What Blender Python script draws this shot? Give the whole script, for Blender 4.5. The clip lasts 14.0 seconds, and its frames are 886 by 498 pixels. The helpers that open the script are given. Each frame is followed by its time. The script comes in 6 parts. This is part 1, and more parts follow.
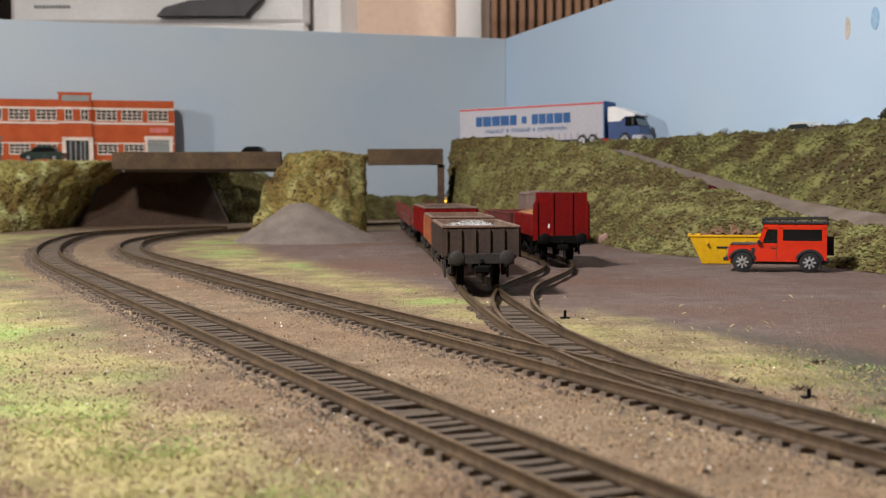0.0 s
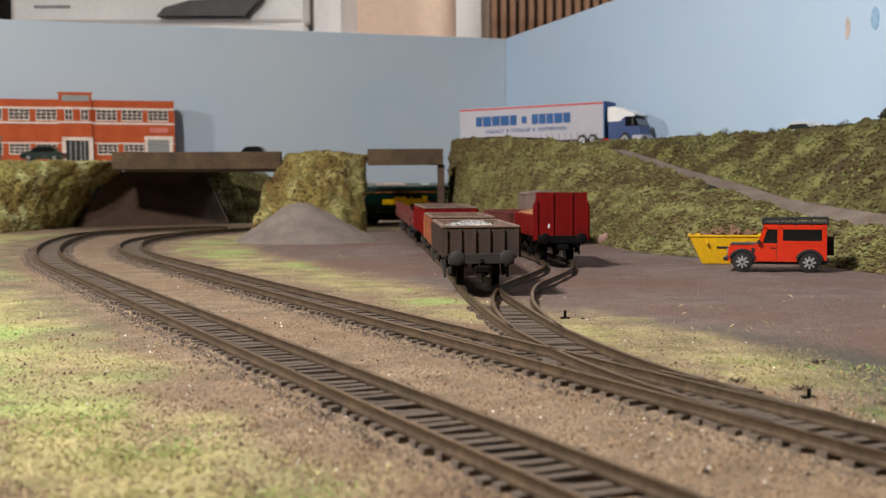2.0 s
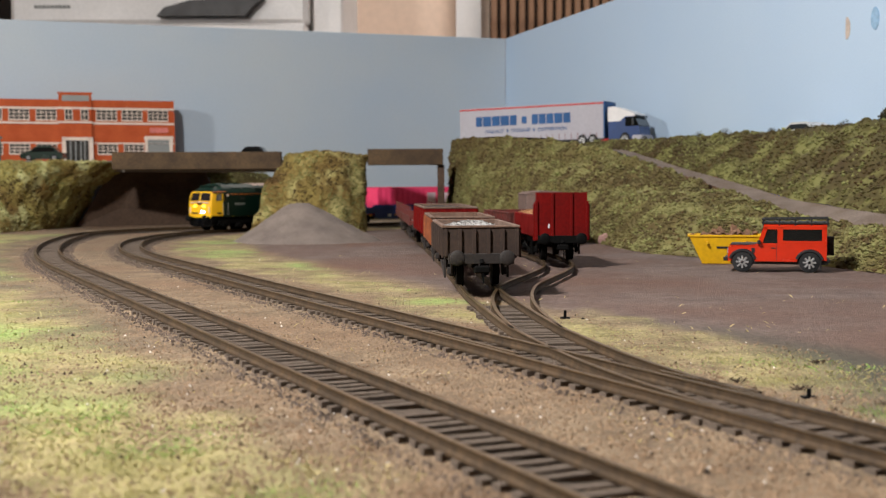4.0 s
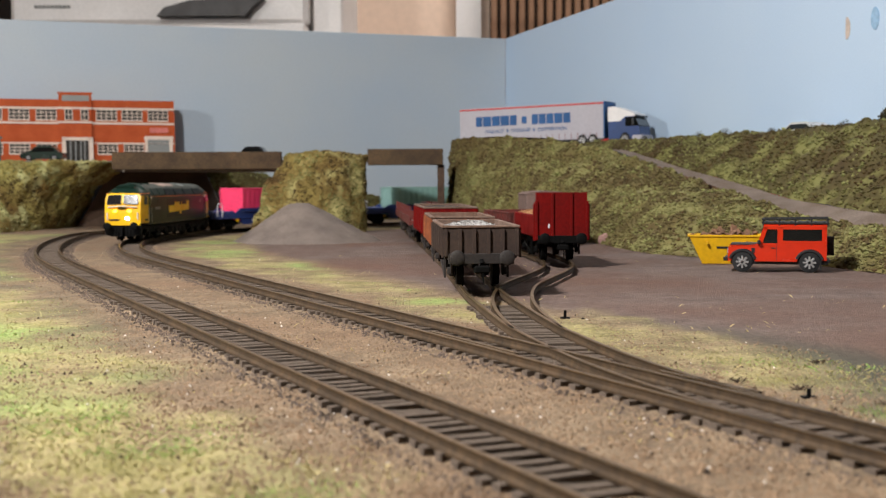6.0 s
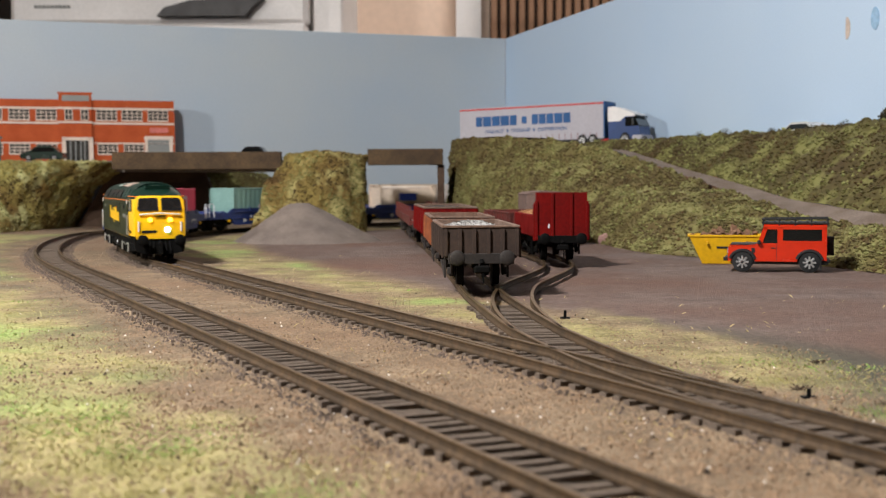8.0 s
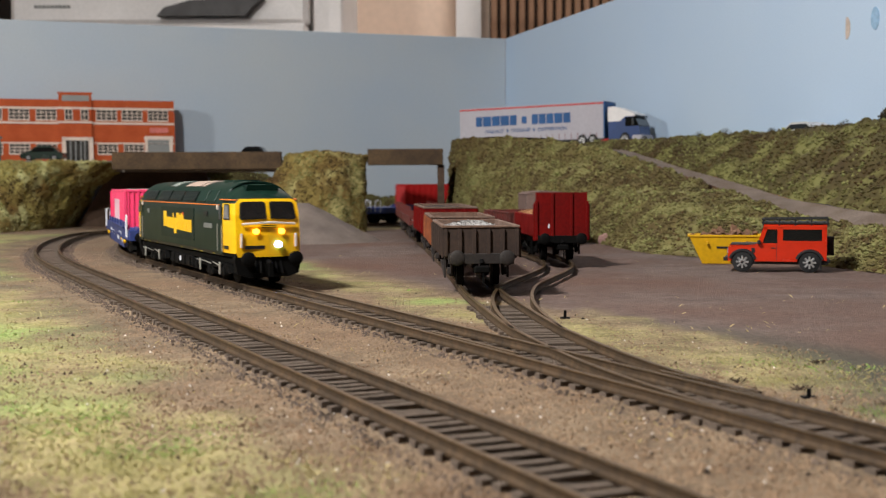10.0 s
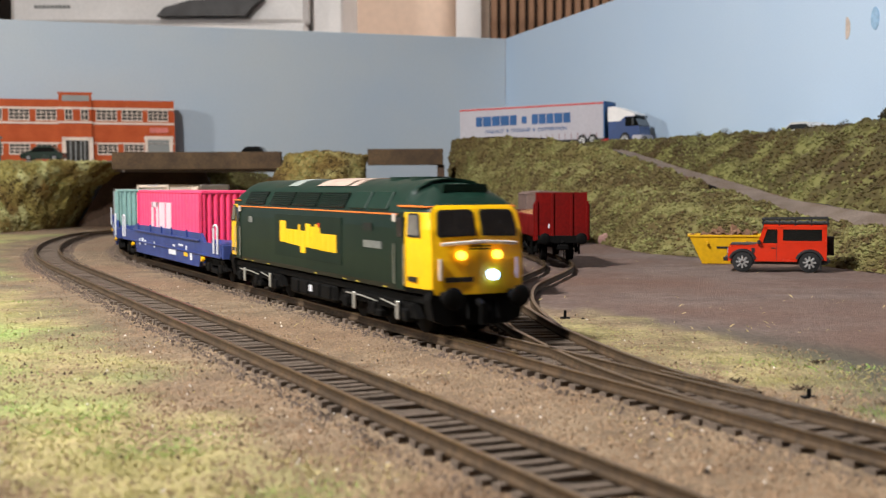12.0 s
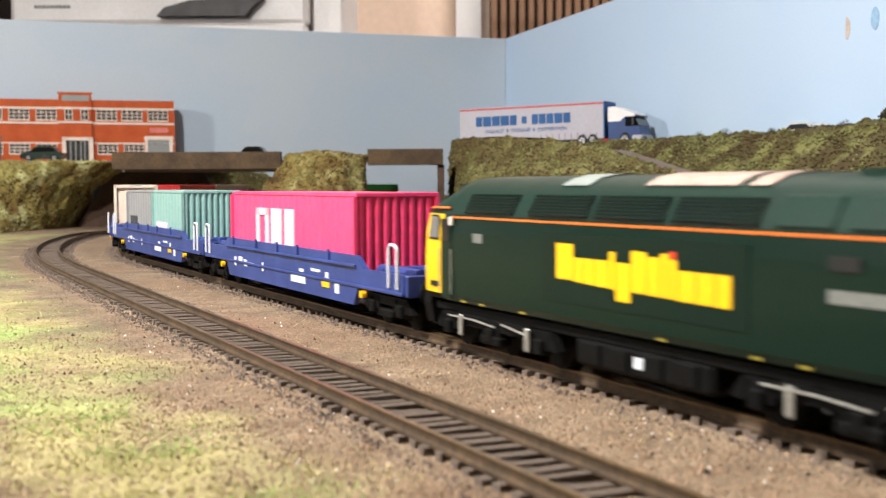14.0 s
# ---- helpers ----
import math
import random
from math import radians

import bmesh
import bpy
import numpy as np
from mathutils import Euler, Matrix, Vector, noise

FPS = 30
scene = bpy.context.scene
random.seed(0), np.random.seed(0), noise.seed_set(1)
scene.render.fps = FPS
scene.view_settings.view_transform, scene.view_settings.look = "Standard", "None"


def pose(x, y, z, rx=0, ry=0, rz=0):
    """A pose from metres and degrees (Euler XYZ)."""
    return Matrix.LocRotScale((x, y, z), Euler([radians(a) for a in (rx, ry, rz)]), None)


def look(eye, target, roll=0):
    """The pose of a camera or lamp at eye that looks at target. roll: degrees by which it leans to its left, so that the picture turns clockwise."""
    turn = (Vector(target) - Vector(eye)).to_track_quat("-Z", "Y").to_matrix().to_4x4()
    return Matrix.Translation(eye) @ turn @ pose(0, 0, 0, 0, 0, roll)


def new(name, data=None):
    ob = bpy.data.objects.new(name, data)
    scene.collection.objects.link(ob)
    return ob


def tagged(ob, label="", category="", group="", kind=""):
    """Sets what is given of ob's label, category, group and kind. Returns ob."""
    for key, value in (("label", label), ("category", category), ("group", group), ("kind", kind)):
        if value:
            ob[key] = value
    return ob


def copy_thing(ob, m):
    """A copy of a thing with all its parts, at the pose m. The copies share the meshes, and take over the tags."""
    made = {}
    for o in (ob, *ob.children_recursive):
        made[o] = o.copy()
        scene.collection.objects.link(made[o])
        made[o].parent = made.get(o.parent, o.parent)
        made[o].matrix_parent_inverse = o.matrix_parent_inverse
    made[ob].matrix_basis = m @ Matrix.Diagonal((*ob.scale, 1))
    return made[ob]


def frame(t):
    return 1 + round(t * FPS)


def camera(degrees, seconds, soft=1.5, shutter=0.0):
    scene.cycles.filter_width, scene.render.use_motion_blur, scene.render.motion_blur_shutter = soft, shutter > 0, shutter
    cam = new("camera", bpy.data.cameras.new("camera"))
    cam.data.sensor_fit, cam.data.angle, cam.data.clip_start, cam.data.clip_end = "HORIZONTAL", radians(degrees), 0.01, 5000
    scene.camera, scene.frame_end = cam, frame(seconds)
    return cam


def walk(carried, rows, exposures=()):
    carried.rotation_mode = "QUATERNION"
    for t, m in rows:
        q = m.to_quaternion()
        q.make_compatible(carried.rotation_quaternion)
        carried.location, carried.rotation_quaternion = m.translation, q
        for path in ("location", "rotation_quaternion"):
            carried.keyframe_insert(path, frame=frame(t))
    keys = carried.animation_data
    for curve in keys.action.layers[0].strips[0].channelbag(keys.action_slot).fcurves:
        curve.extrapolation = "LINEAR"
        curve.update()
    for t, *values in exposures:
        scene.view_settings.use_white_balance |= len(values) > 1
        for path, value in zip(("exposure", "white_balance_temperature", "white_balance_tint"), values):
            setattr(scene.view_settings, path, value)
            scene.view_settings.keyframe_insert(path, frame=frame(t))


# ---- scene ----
cam = camera(40.71, 14.0, soft=1.1, shutter=0.9)
EYE = (0.0, 0.0, 0.0514)
VIEW = look(EYE, (0.0, 1.0, 0.0514 - 0.05395), roll=-0.23)
walk(cam, [(0.0, VIEW), (14.0, VIEW)],
     exposures=[(0.0, -0.02), (7.0, 0.04), (8.2, 0.0), (10.3, -0.20), (11.0, -0.08), (12.0, 0.08), (12.5, 0.16), (13.0, 0.25), (13.5, 0.35), (14.0, 0.44)])
cam.data.dof.use_dof = True
cam.data.dof.focus_distance = 0.50
cam.data.dof.aperture_fstop = 34.0

# ---- light: lamps above and at the left, out of view, and an added fill ----
world = bpy.data.worlds.new("room_air")
world.use_nodes = True
world.node_tree.nodes["Background"].inputs[0].default_value = (0.95, 0.97, 1.0, 1)
world.node_tree.nodes["Background"].inputs[1].default_value = 0.12
scene.world = world


def lamp(name, place, target, size, power, colour):
    data = bpy.data.lights.new(name, "AREA")
    data.shape, data.size, data.energy, data.color = "DISK", size, power, colour
    ob = new(name, data)
    ob.matrix_world = look(place, target)
    return ob


lamp("ceiling_light_lamp", (-0.50, 0.06, 0.80), (-0.05, 0.62, 0.05), 0.12, 20.5, (1.0, 0.975, 0.945))
lamp("side_light_lamp", (-1.25, 0.55, 0.50), (-0.3, 1.4, 0.05), 0.09, 6.6, (1.0, 0.97, 0.93))
# unseen fill added behind the boards to brighten the rear wall and printer
lamp("second_light_lamp", (0.2, 2.5, 1.6), (0.0, 3.05, 0.4), 0.4, 17.0, (1.0, 0.97, 0.94))

# ---- materials ----


def lin(c):
    return tuple(((v / 255 + 0.055) / 1.055) ** 2.4 if v > 10 else v / 255 / 12.92 for v in c)


def surface(name, colour, rough=0.6, metal=0.0, vary=0.12, grain=900.0, stain=60.0, bump=0.15, second=None, coat=0.0, blend=0.45, each=0.0):
    """A painted or weathered surface: colour with fine grain, larger stains and slight relief."""
    m = bpy.data.materials.new(name)
    m.use_nodes = True
    nt = m.node_tree
    n, l = nt.nodes, nt.links
    b = n["Principled BSDF"]
    b.inputs["Roughness"].default_value = rough
    b.inputs["Metallic"].default_value = metal
    b.inputs["Coat Weight"].default_value = coat
    c1 = lin(colour)
    c2 = lin(second) if second else tuple(v * (1 - 2.2 * vary) for v in c1)
    tc = n.new("ShaderNodeTexCoord")
    fine, big = n.new("ShaderNodeTexNoise"), n.new("ShaderNodeTexNoise")
    fine.inputs["Scale"].default_value, fine.inputs["Detail"].default_value = grain, 3
    big.inputs["Scale"].default_value, big.inputs["Detail"].default_value = stain, 5
    for t in (fine, big):
        l.new(tc.outputs["Object"], t.inputs["Vector"])
    ramp = n.new("ShaderNodeMapRange")
    ramp.inputs[1].default_value, ramp.inputs[2].default_value = blend - 0.12, blend + 0.25
    l.new(big.outputs["Fac"], ramp.inputs[0])
    mix = n.new("ShaderNodeMix")
    mix.data_type = "RGBA"
    mix.inputs[6].default_value, mix.inputs[7].default_value = (*c1, 1), (*c2, 1)
    l.new(ramp.outputs[0], mix.inputs[0])
    hsv = n.new("ShaderNodeHueSaturation")
    val = n.new("ShaderNodeMapRange")
    val.inputs[3].default_value, val.inputs[4].default_value = 1 - vary * 1.6, 1 + vary * 1.6
    val.inputs[1].default_value, val.inputs[2].default_value = 0.3, 0.7
    l.new(fine.outputs["Fac"], val.inputs[0])
    l.new(mix.outputs[2], hsv.inputs["Color"])
    if each:
        geo = n.new("ShaderNodeNewGeometry")
        spread = n.new("ShaderNodeMapRange")
        spread.inputs[3].default_value, spread.inputs[4].default_value = 1 - each, 1 + each
        l.new(geo.outputs["Random Per Island"], spread.inputs[0])
        mul = n.new("ShaderNodeMath")
        mul.operation = "MULTIPLY"
        l.new(val.outputs[0], mul.inputs[0])
        l.new(spread.outputs[0], mul.inputs[1])
        l.new(mul.outputs[0], hsv.inputs["Value"])
    else:
        l.new(val.outputs[0], hsv.inputs["Value"])
    l.new(hsv.outputs[0], b.inputs["Base Color"])
    if bump:
        bp = n.new("ShaderNodeBump")
        bp.inputs["Strength"].default_value = bump
        bp.inputs["Distance"].default_value = 0.0006
        l.new(fine.outputs["Fac"], bp.inputs["Height"])
        l.new(bp.outputs[0], b.inputs["Normal"])
    rr = n.new("ShaderNodeMapRange")
    rr.inputs[3].default_value, rr.inputs[4].default_value = max(0.03, rough - 0.1), min(1.0, rough + 0.1)
    l.new(big.outputs["Fac"], rr.inputs[0])
    l.new(rr.outputs[0], b.inputs["Roughness"])
    return m


def glow(name, colour, strength):
    m = bpy.data.materials.new(name)
    m.use_nodes = True
    b = m.node_tree.nodes["Principled BSDF"]
    b.inputs["Base Color"].default_value = (*lin(colour), 1)
    b.inputs["Emission Color"].default_value = (*lin(colour), 1)
    b.inputs["Emission Strength"].default_value = strength
    return m


M_RAIL_SIDE = surface("rusty_rail_side", (78, 60, 40), 0.75, 0.2, 0.2, 500, 90)
M_RAIL_TOP = surface("rail_head", (116, 96, 70), 0.42, 0.75, 0.12, 700, 60, 0.05)
M_SLEEPER = surface("weathered_sleeper", (112, 98, 86), 0.9, 0, 0.25, 700, 120, 0.5, (82, 70, 60))
# ballast darkened in colour for the shade between sleepers
M_BED_SHADE = surface("ballast_dark_for_gap_shade", (70, 58, 48), 0.95, 0, 0.25, 1300, 60, 0.8, (50, 41, 35))
M_BACKDROP = surface("painted_sky_board", (182, 205, 230), 0.62, 0, 0.02, 700, 5, 0.06, (187, 208, 230))
# left board: the warm lamp's greying effect is put into the paint colour
M_BACKDROP_L = surface("painted_grey_sky_board", (172, 186, 200), 0.62, 0, 0.03, 500, 7, 0.08, (180, 190, 198))
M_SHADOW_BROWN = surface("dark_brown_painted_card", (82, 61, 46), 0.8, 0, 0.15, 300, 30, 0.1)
M_GIRDER = surface("stained_timber_beam", (88, 66, 38), 0.75, 0, 0.2, 400, 40, 0.25, (58, 42, 25))
M_WHITE = surface("white_plastic", (226, 222, 220), 0.4, 0, 0.03, 200, 10, 0.02)
M_GRAVEL = surface("fine_grey_gravel", (128, 116, 108), 0.95, 0, 0.22, 1400, 60, 0.8, (108, 97, 91))
M_BLACK = surface("black_running_gear", (6, 6, 6), 0.7, 0, 0.2, 600, 90, 0.15, (11, 10, 9))
M_BLACK.node_tree.nodes["Principled BSDF"].inputs["Specular IOR Level"].default_value = 0.12

# ---- mesh tools ----


def mesh_of(bm, name, mats, smooth=False):
    me = bpy.data.meshes.new(name)
    bmesh.ops.recalc_face_normals(bm, faces=bm.faces)
    bm.to_mesh(me)
    bm.free()
    for m in (mats if isinstance(mats, (list, tuple)) else [mats]):
        me.materials.append(m)
    if smooth:
        me.polygons.foreach_set("use_smooth", [True] * len(me.polygons))
    return me


def part(name, bm, material, parent=None, label="", smooth=False, at=None):
    ob = new(name, mesh_of(bm, name, material, smooth))
    if parent is not None:
        ob.parent = parent
    if at is not None:
        ob.matrix_basis = at
    return tagged(ob, label)


def thing(name, label, category, group="", at=None, kind=""):
    ob = new(name)
    ob.empty_display_size = 0.01
    if at is not None:
        ob.matrix_basis = at
    return tagged(ob, label, category, group, kind)


def box(bm, x0, x1, y0, y1, z0, z1, bevel=0.0, m=None, mat=0):
    vs = [bm.verts.new((x, y, z)) for z in (z0, z1) for y in (y0, y1) for x in (x0, x1)]
    fs = [bm.faces.new([vs[i] for i in q]) for q in
          ((0, 2, 3, 1), (4, 5, 7, 6), (0, 1, 5, 4), (2, 6, 7, 3), (0, 4, 6, 2), (1, 3, 7, 5))]
    for f in fs:
        f.material_index = mat
    if bevel:
        es = list({e for f in fs for e in f.edges})
        out = bmesh.ops.bevel(bm, geom=es, offset=bevel, segments=1, affect="EDGES")
        vs = list({v for f in out["faces"] for v in f.verts} | {v for v in vs if v.is_valid})
        for f in out["faces"]:
            f.material_index = mat
    if m is not None:
        bmesh.ops.transform(bm, matrix=m, verts=vs)
    return vs


def bx(*a, bevel=0.0, m=None):
    bm = bmesh.new()
    box(bm, *a, bevel=bevel, m=m)
    return bm


def rod(bm, a, b, r, seg=8, r2=None, cap=True):
    a, b = Vector(a), Vector(b)
    d = (b - a)
    q = d.to_track_quat("Z", "Y").to_matrix().to_4x4()
    m = Matrix.Translation((a + b) / 2) @ q
    return bmesh.ops.create_cone(bm, cap_ends=cap, segments=seg, radius1=r, radius2=r if r2 is None else r2, depth=d.length, matrix=m)["verts"]


def prism(bm, outline, y0, y1, axis="y", mat=0):
    """A flat outline (pairs) swept between two places on the axis."""
    def put(u, v, w):
        return {"y": (u, w, v), "x": (w, u, v), "z": (u, v, w)}[axis]
    a = [bm.verts.new(put(u, v, y0)) for u, v in outline]
    b = [bm.verts.new(put(u, v, y1)) for u, v in outline]
    fs = [bm.faces.new(a), bm.faces.new(b[::-1])]
    n = len(a)
    fs += [bm.faces.new((a[i], a[(i + 1) % n], b[(i + 1) % n], b[i])) for i in range(n)]
    for f in fs:
        f.material_index = mat
    return a + b


def smooth01(a, b, v):
    t = min(1.0, max(0.0, (v - a) / (b - a)))
    return t * t * (3 - 2 * t)


# ---- the railway's lines ----
RAIL_TOP = 0.0042
TH = radians(115.48)
UP = Vector((math.cos(TH), math.sin(TH)))
SIDE = Vector((math.sin(TH), -math.cos(TH)))
START = Vector((-0.0525, 0.5))
S_TAN = 0.9


class Course:
    """A railway line in plan: a straight, a wide curve, a tighter curve and a straight that runs off to the east."""

    def __init__(self, base, straight, wide, length, tight):
        self.tan, self.wide, self.tight = base + UP * straight, wide, tight
        self.cen = self.tan + SIDE * wide
        self.th2 = TH - length / wide
        n = Vector((-math.sin(self.th2), math.cos(self.th2)))
        self.s_two = S_TAN + length
        self.cen2 = self.cen + n * wide - n * tight
        self.join = self.cen + n * wide

    def at(self, s, out=0.0):
        if s <= S_TAN:
            p, th = self.tan + UP * (s - S_TAN), TH
        elif s <= self.s_two:
            th = TH - (s - S_TAN) / self.wide
            p = self.cen + Vector((-math.sin(th), math.cos(th))) * self.wide
        else:
            a = (s - self.s_two) / self.tight
            th = max(0.0, self.th2 - a)
            p = self.cen2 + Vector((-math.sin(th), math.cos(th))) * self.tight
            if a > self.th2:
                p = p + Vector((s - self.s_two - self.tight * self.th2, 0))
        return p - Vector((math.sin(th), -math.cos(th))) * out, th

    def beside(self, x, y):
        """Signed metres from the line, positive on the yard's side."""
        q = Vector((x, y))
        if (q - self.tan).dot(UP) < 0:
            return (q - self.tan).dot(SIDE)
        if y < self.join.y:
            return self.wide - (q - self.cen).length
        return self.tight - (q - self.cen2).length


GAP = 0.064
MAIN_COURSE = Course(START, 0.3178, 0.95, 0.2322, 0.4817)
FRONT_COURSE = Course(START - SIDE * GAP, 0.262, 1.53, 0.485, 0.22)


def line(s, out=0.0):
    """A place and heading on the main line, s metres along it; out: metres to the outside of the curve."""
    return MAIN_COURSE.at(s, out)


def resample(pts, step):
    pts = [Vector(p) for p in pts]
    out, carry = [], 0.0
    for a, b in zip(pts[:-1], pts[1:]):
        d = (b - a).length
        while carry <= d:
            out.append((a + (b - a) * (carry / d), (b - a).normalized()))
            carry += step
        carry -= d
    return out


def offset(pts, d):
    out = []
    for i, p in enumerate(pts):
        t = (pts[min(i + 1, len(pts) - 1)] - pts[max(i - 1, 0)]).normalized()
        out.append(p + Vector((t.y, -t.x)) * d)
    return out


MAIN = [line(-0.35 + 0.02 * i)[0] for i in range(190)]
FRONT = [FRONT_COURSE.at(-0.30 + 0.02 * i)[0] for i in range(98)]


def rail_mesh(bm, pts, r=0.0009):
    """A rail of head, web and foot, swept along the line."""
    prof = [(-r * 1.0, 0.0013), (-r, 0.0019), (-0.0005, 0.0026), (-0.0005, 0.0036), (-r * 0.75, 0.0038), (-r * 0.75, RAIL_TOP),
            (r * 0.75, RAIL_TOP), (r * 0.75, 0.0038), (0.0005, 0.0036), (0.0005, 0.0026), (r, 0.0019), (r, 0.0013)]
    rows = []
    for i, p in enumerate(pts):
        t = (pts[min(i + 1, len(pts) - 1)] - pts[max(i - 1, 0)]).normalized()
        s = Vector((t.y, -t.x))
        rows.append([bm.verts.new((p.x + s.x * u, p.y + s.y * u, z)) for u, z in prof])
    n = len(prof)
    for a, b in zip(rows[:-1], rows[1:]):
        for k in range(n - 1):
            f = bm.faces.new((a[k], a[k + 1], b[k + 1], b[k]))
            f.material_index = 1 if k in (4, 5, 6) else 0
    bm.faces.new(rows[0])
    bm.faces.new(rows[-1][::-1])


SLEEPER_MESH = None


def sleepers(parent, pts, step, width, skip=None):
    global SLEEPER_MESH
    if SLEEPER_MESH is None:
        bm = bmesh.new()
        box(bm, -0.00135, 0.00135, -0.5, 0.5, -0.0012, 0.0013, bevel=0.0002)
        SLEEPER_MESH = mesh_of(bm, "sleeper", M_SLEEPER)
    rnd = random.Random(4)
    for p, t in resample(pts, step):
        if skip and skip(p):
            continue
        ob = new("sleeper", SLEEPER_MESH)
        ob.parent = parent
        ob.matrix_basis = pose(p.x, p.y, rnd.uniform(-0.0004, 0.0002), rnd.uniform(-1, 1), rnd.uniform(-3, 3), math.degrees(math.atan2(t.y, t.x)) + rnd.uniform(-1.2, 1.2)) @ Matrix.Diagonal((rnd.uniform(0.9, 1.1), width * rnd.uniform(0.90, 1.06), 1, 1))


def near_enough(p):
    return p.y > 1.30 or p.y < 0.07


def track(name, pts, label, step=0.0062, gauge=0.0165, skip=None):
    t = thing(name, label, "railway track", "model railway tracks")
    for d in (-gauge / 2, gauge / 2):
        bm = bmesh.new()
        rail_mesh(bm, offset(pts, d))
        part("rail", bm, [M_RAIL_SIDE, M_RAIL_TOP], t)
    # thin dark strip below the sleepers, gap shade put into its colour
    bm = bmesh.new()
    left, mid, side = offset(pts, -0.0104), pts, offset(pts, 0.0104)
    rows = [[bm.verts.new((q.x, q.y, z)) for q, z in ((a, -0.0006), (b, 0.0007), (c, -0.0006))] for a, b, c in zip(left, mid, side) if not (skip and skip(b))]
    for a, b in zip(rows[:-1], rows[1:]):
        for k in (0, 1):
            bm.faces.new((a[k], a[k + 1], b[k + 1], b[k]))
    part("ballast_bed", bm, M_BED_SHADE, t)
    sleepers(t, pts, step, 0.0214, skip or near_enough)
    return t

# ---- ground ----


def clamp(v, a=0.0, b=1.0):
    return max(a, min(b, v))


def hill(x, y):
    return 0.0006 * noise.noise((x * 40, y * 40, 0.3)) + 0.0004 * noise.noise((x * 130, y * 130, 5.1))


def spline(pts, n=8):
    pts = [Vector(p) for p in pts]
    out = []
    for i in range(len(pts) - 1):
        p0, p1, p2, p3 = pts[max(i - 1, 0)], pts[i], pts[i + 1], pts[min(i + 2, len(pts) - 1)]
        for k in range(n):
            t = k / n
            out.append(0.5 * (2 * p1 + (p2 - p0) * t + (2 * p0 - 5 * p1 + 4 * p2 - p3) * t * t + (3 * p1 - p0 - 3 * p2 + p3) * t ** 3))
    return out + [pts[-1]]


SIDING = spline([(0.0778, 0.2264), (0.0626, 0.2634), (0.0504, 0.3), (0.0412, 0.3368), (0.0346, 0.372), (0.0295, 0.4042), (0.0231, 0.4679),
                 (0.0179, 0.5309), (0.0112, 0.6508), (0.0049, 0.7676), (-0.0181, 1.0885), (-0.041, 1.3956)])
BRANCH = spline([(0.0311, 0.3918), (0.0283, 0.4479), (0.0294, 0.5044), (0.0358, 0.5613), (0.0473, 0.6085), (0.0585, 0.6508), (0.0675, 0.696), (0.0702, 0.7545),
                 (0.0632, 0.8465), (0.0498, 0.9531), (0.0351, 1.0612)])


def away(pts, x, y):
    return min((p.x - x) ** 2 + (p.y - y) ** 2 for p in pts) ** 0.5


def across(x, y):
    """Signed metres from the main line, positive beyond it towards the yard."""
    return MAIN_COURSE.beside(x, y)


def wob(x, y, f, k=0.0):
    return noise.noise((x * f, y * f, k)) + 0.5 * noise.noise((x * f * 2.3, y * f * 2.3, k + 3.7))


def grass_amount(x, y):
    """How grassy the ground is: the near meadow, and the strip between line and yard."""
    a = across(x, y)
    w = wob(x, y, 22) * 0.016
    near = smooth01(-0.026, -0.052, FRONT_COURSE.beside(x, y) + w * 1.3) if y < 1.28 else 0.0
    near *= 1.0 - 0.8 * smooth01(0.225, 0.19, y + w) * smooth01(-0.05, -0.075, x + w)
    strip = 0.0
    if y > 0.19:
        lo, hi = 0.030, 0.066 + 0.02 * smooth01(0.55, 0.87, y)
        strip = smooth01(lo, lo + 0.010, a + w) * smooth01(hi + 0.012, hi - 0.004, a + w)
        if x > 0.048:
            strip = max(strip, smooth01(0.044, 0.054, a + w) * smooth01(0.096, 0.085, a + w) * smooth01(0.05, 0.07, x))
    patchy = smooth01(-0.55, 0.25, wob(x, y, 33, 7.7))
    return clamp(max(near * (0.45 + 0.55 * patchy), strip * (0.22 + 0.68 * patchy)))


def yard_amount(x, y):
    a = across(x, y)
    w = wob(x, y, 18, 9.0) * 0.01
    lim = 0.078 + 0.012 * smooth01(0.55, 0.87, y)
    return smooth01(lim, lim + 0.016, a + w) * smooth01(0.24, 0.287, y)


def dark_ground_amount(x, y):
    """Darker grey ground beside the line at the right, and the brown verge of the meadow."""
    a = across(x, y)
    w = wob(x, y, 20, 4.4) * 0.012
    right_patch = smooth01(0.078, 0.119, x + w) * smooth01(0.022, 0.04, a + w) * smooth01(0.115, 0.09, a) * 0.95
    f = FRONT_COURSE.beside(x, y)
    verge = smooth01(-0.056, -0.042, f + w) * smooth01(-0.016, -0.030, f + w) * smooth01(0.24, 0.36, y) * smooth01(-0.5, 0.4, wob(x, y, 26, 1.1)) * 0.5
    return max(right_patch, verge)


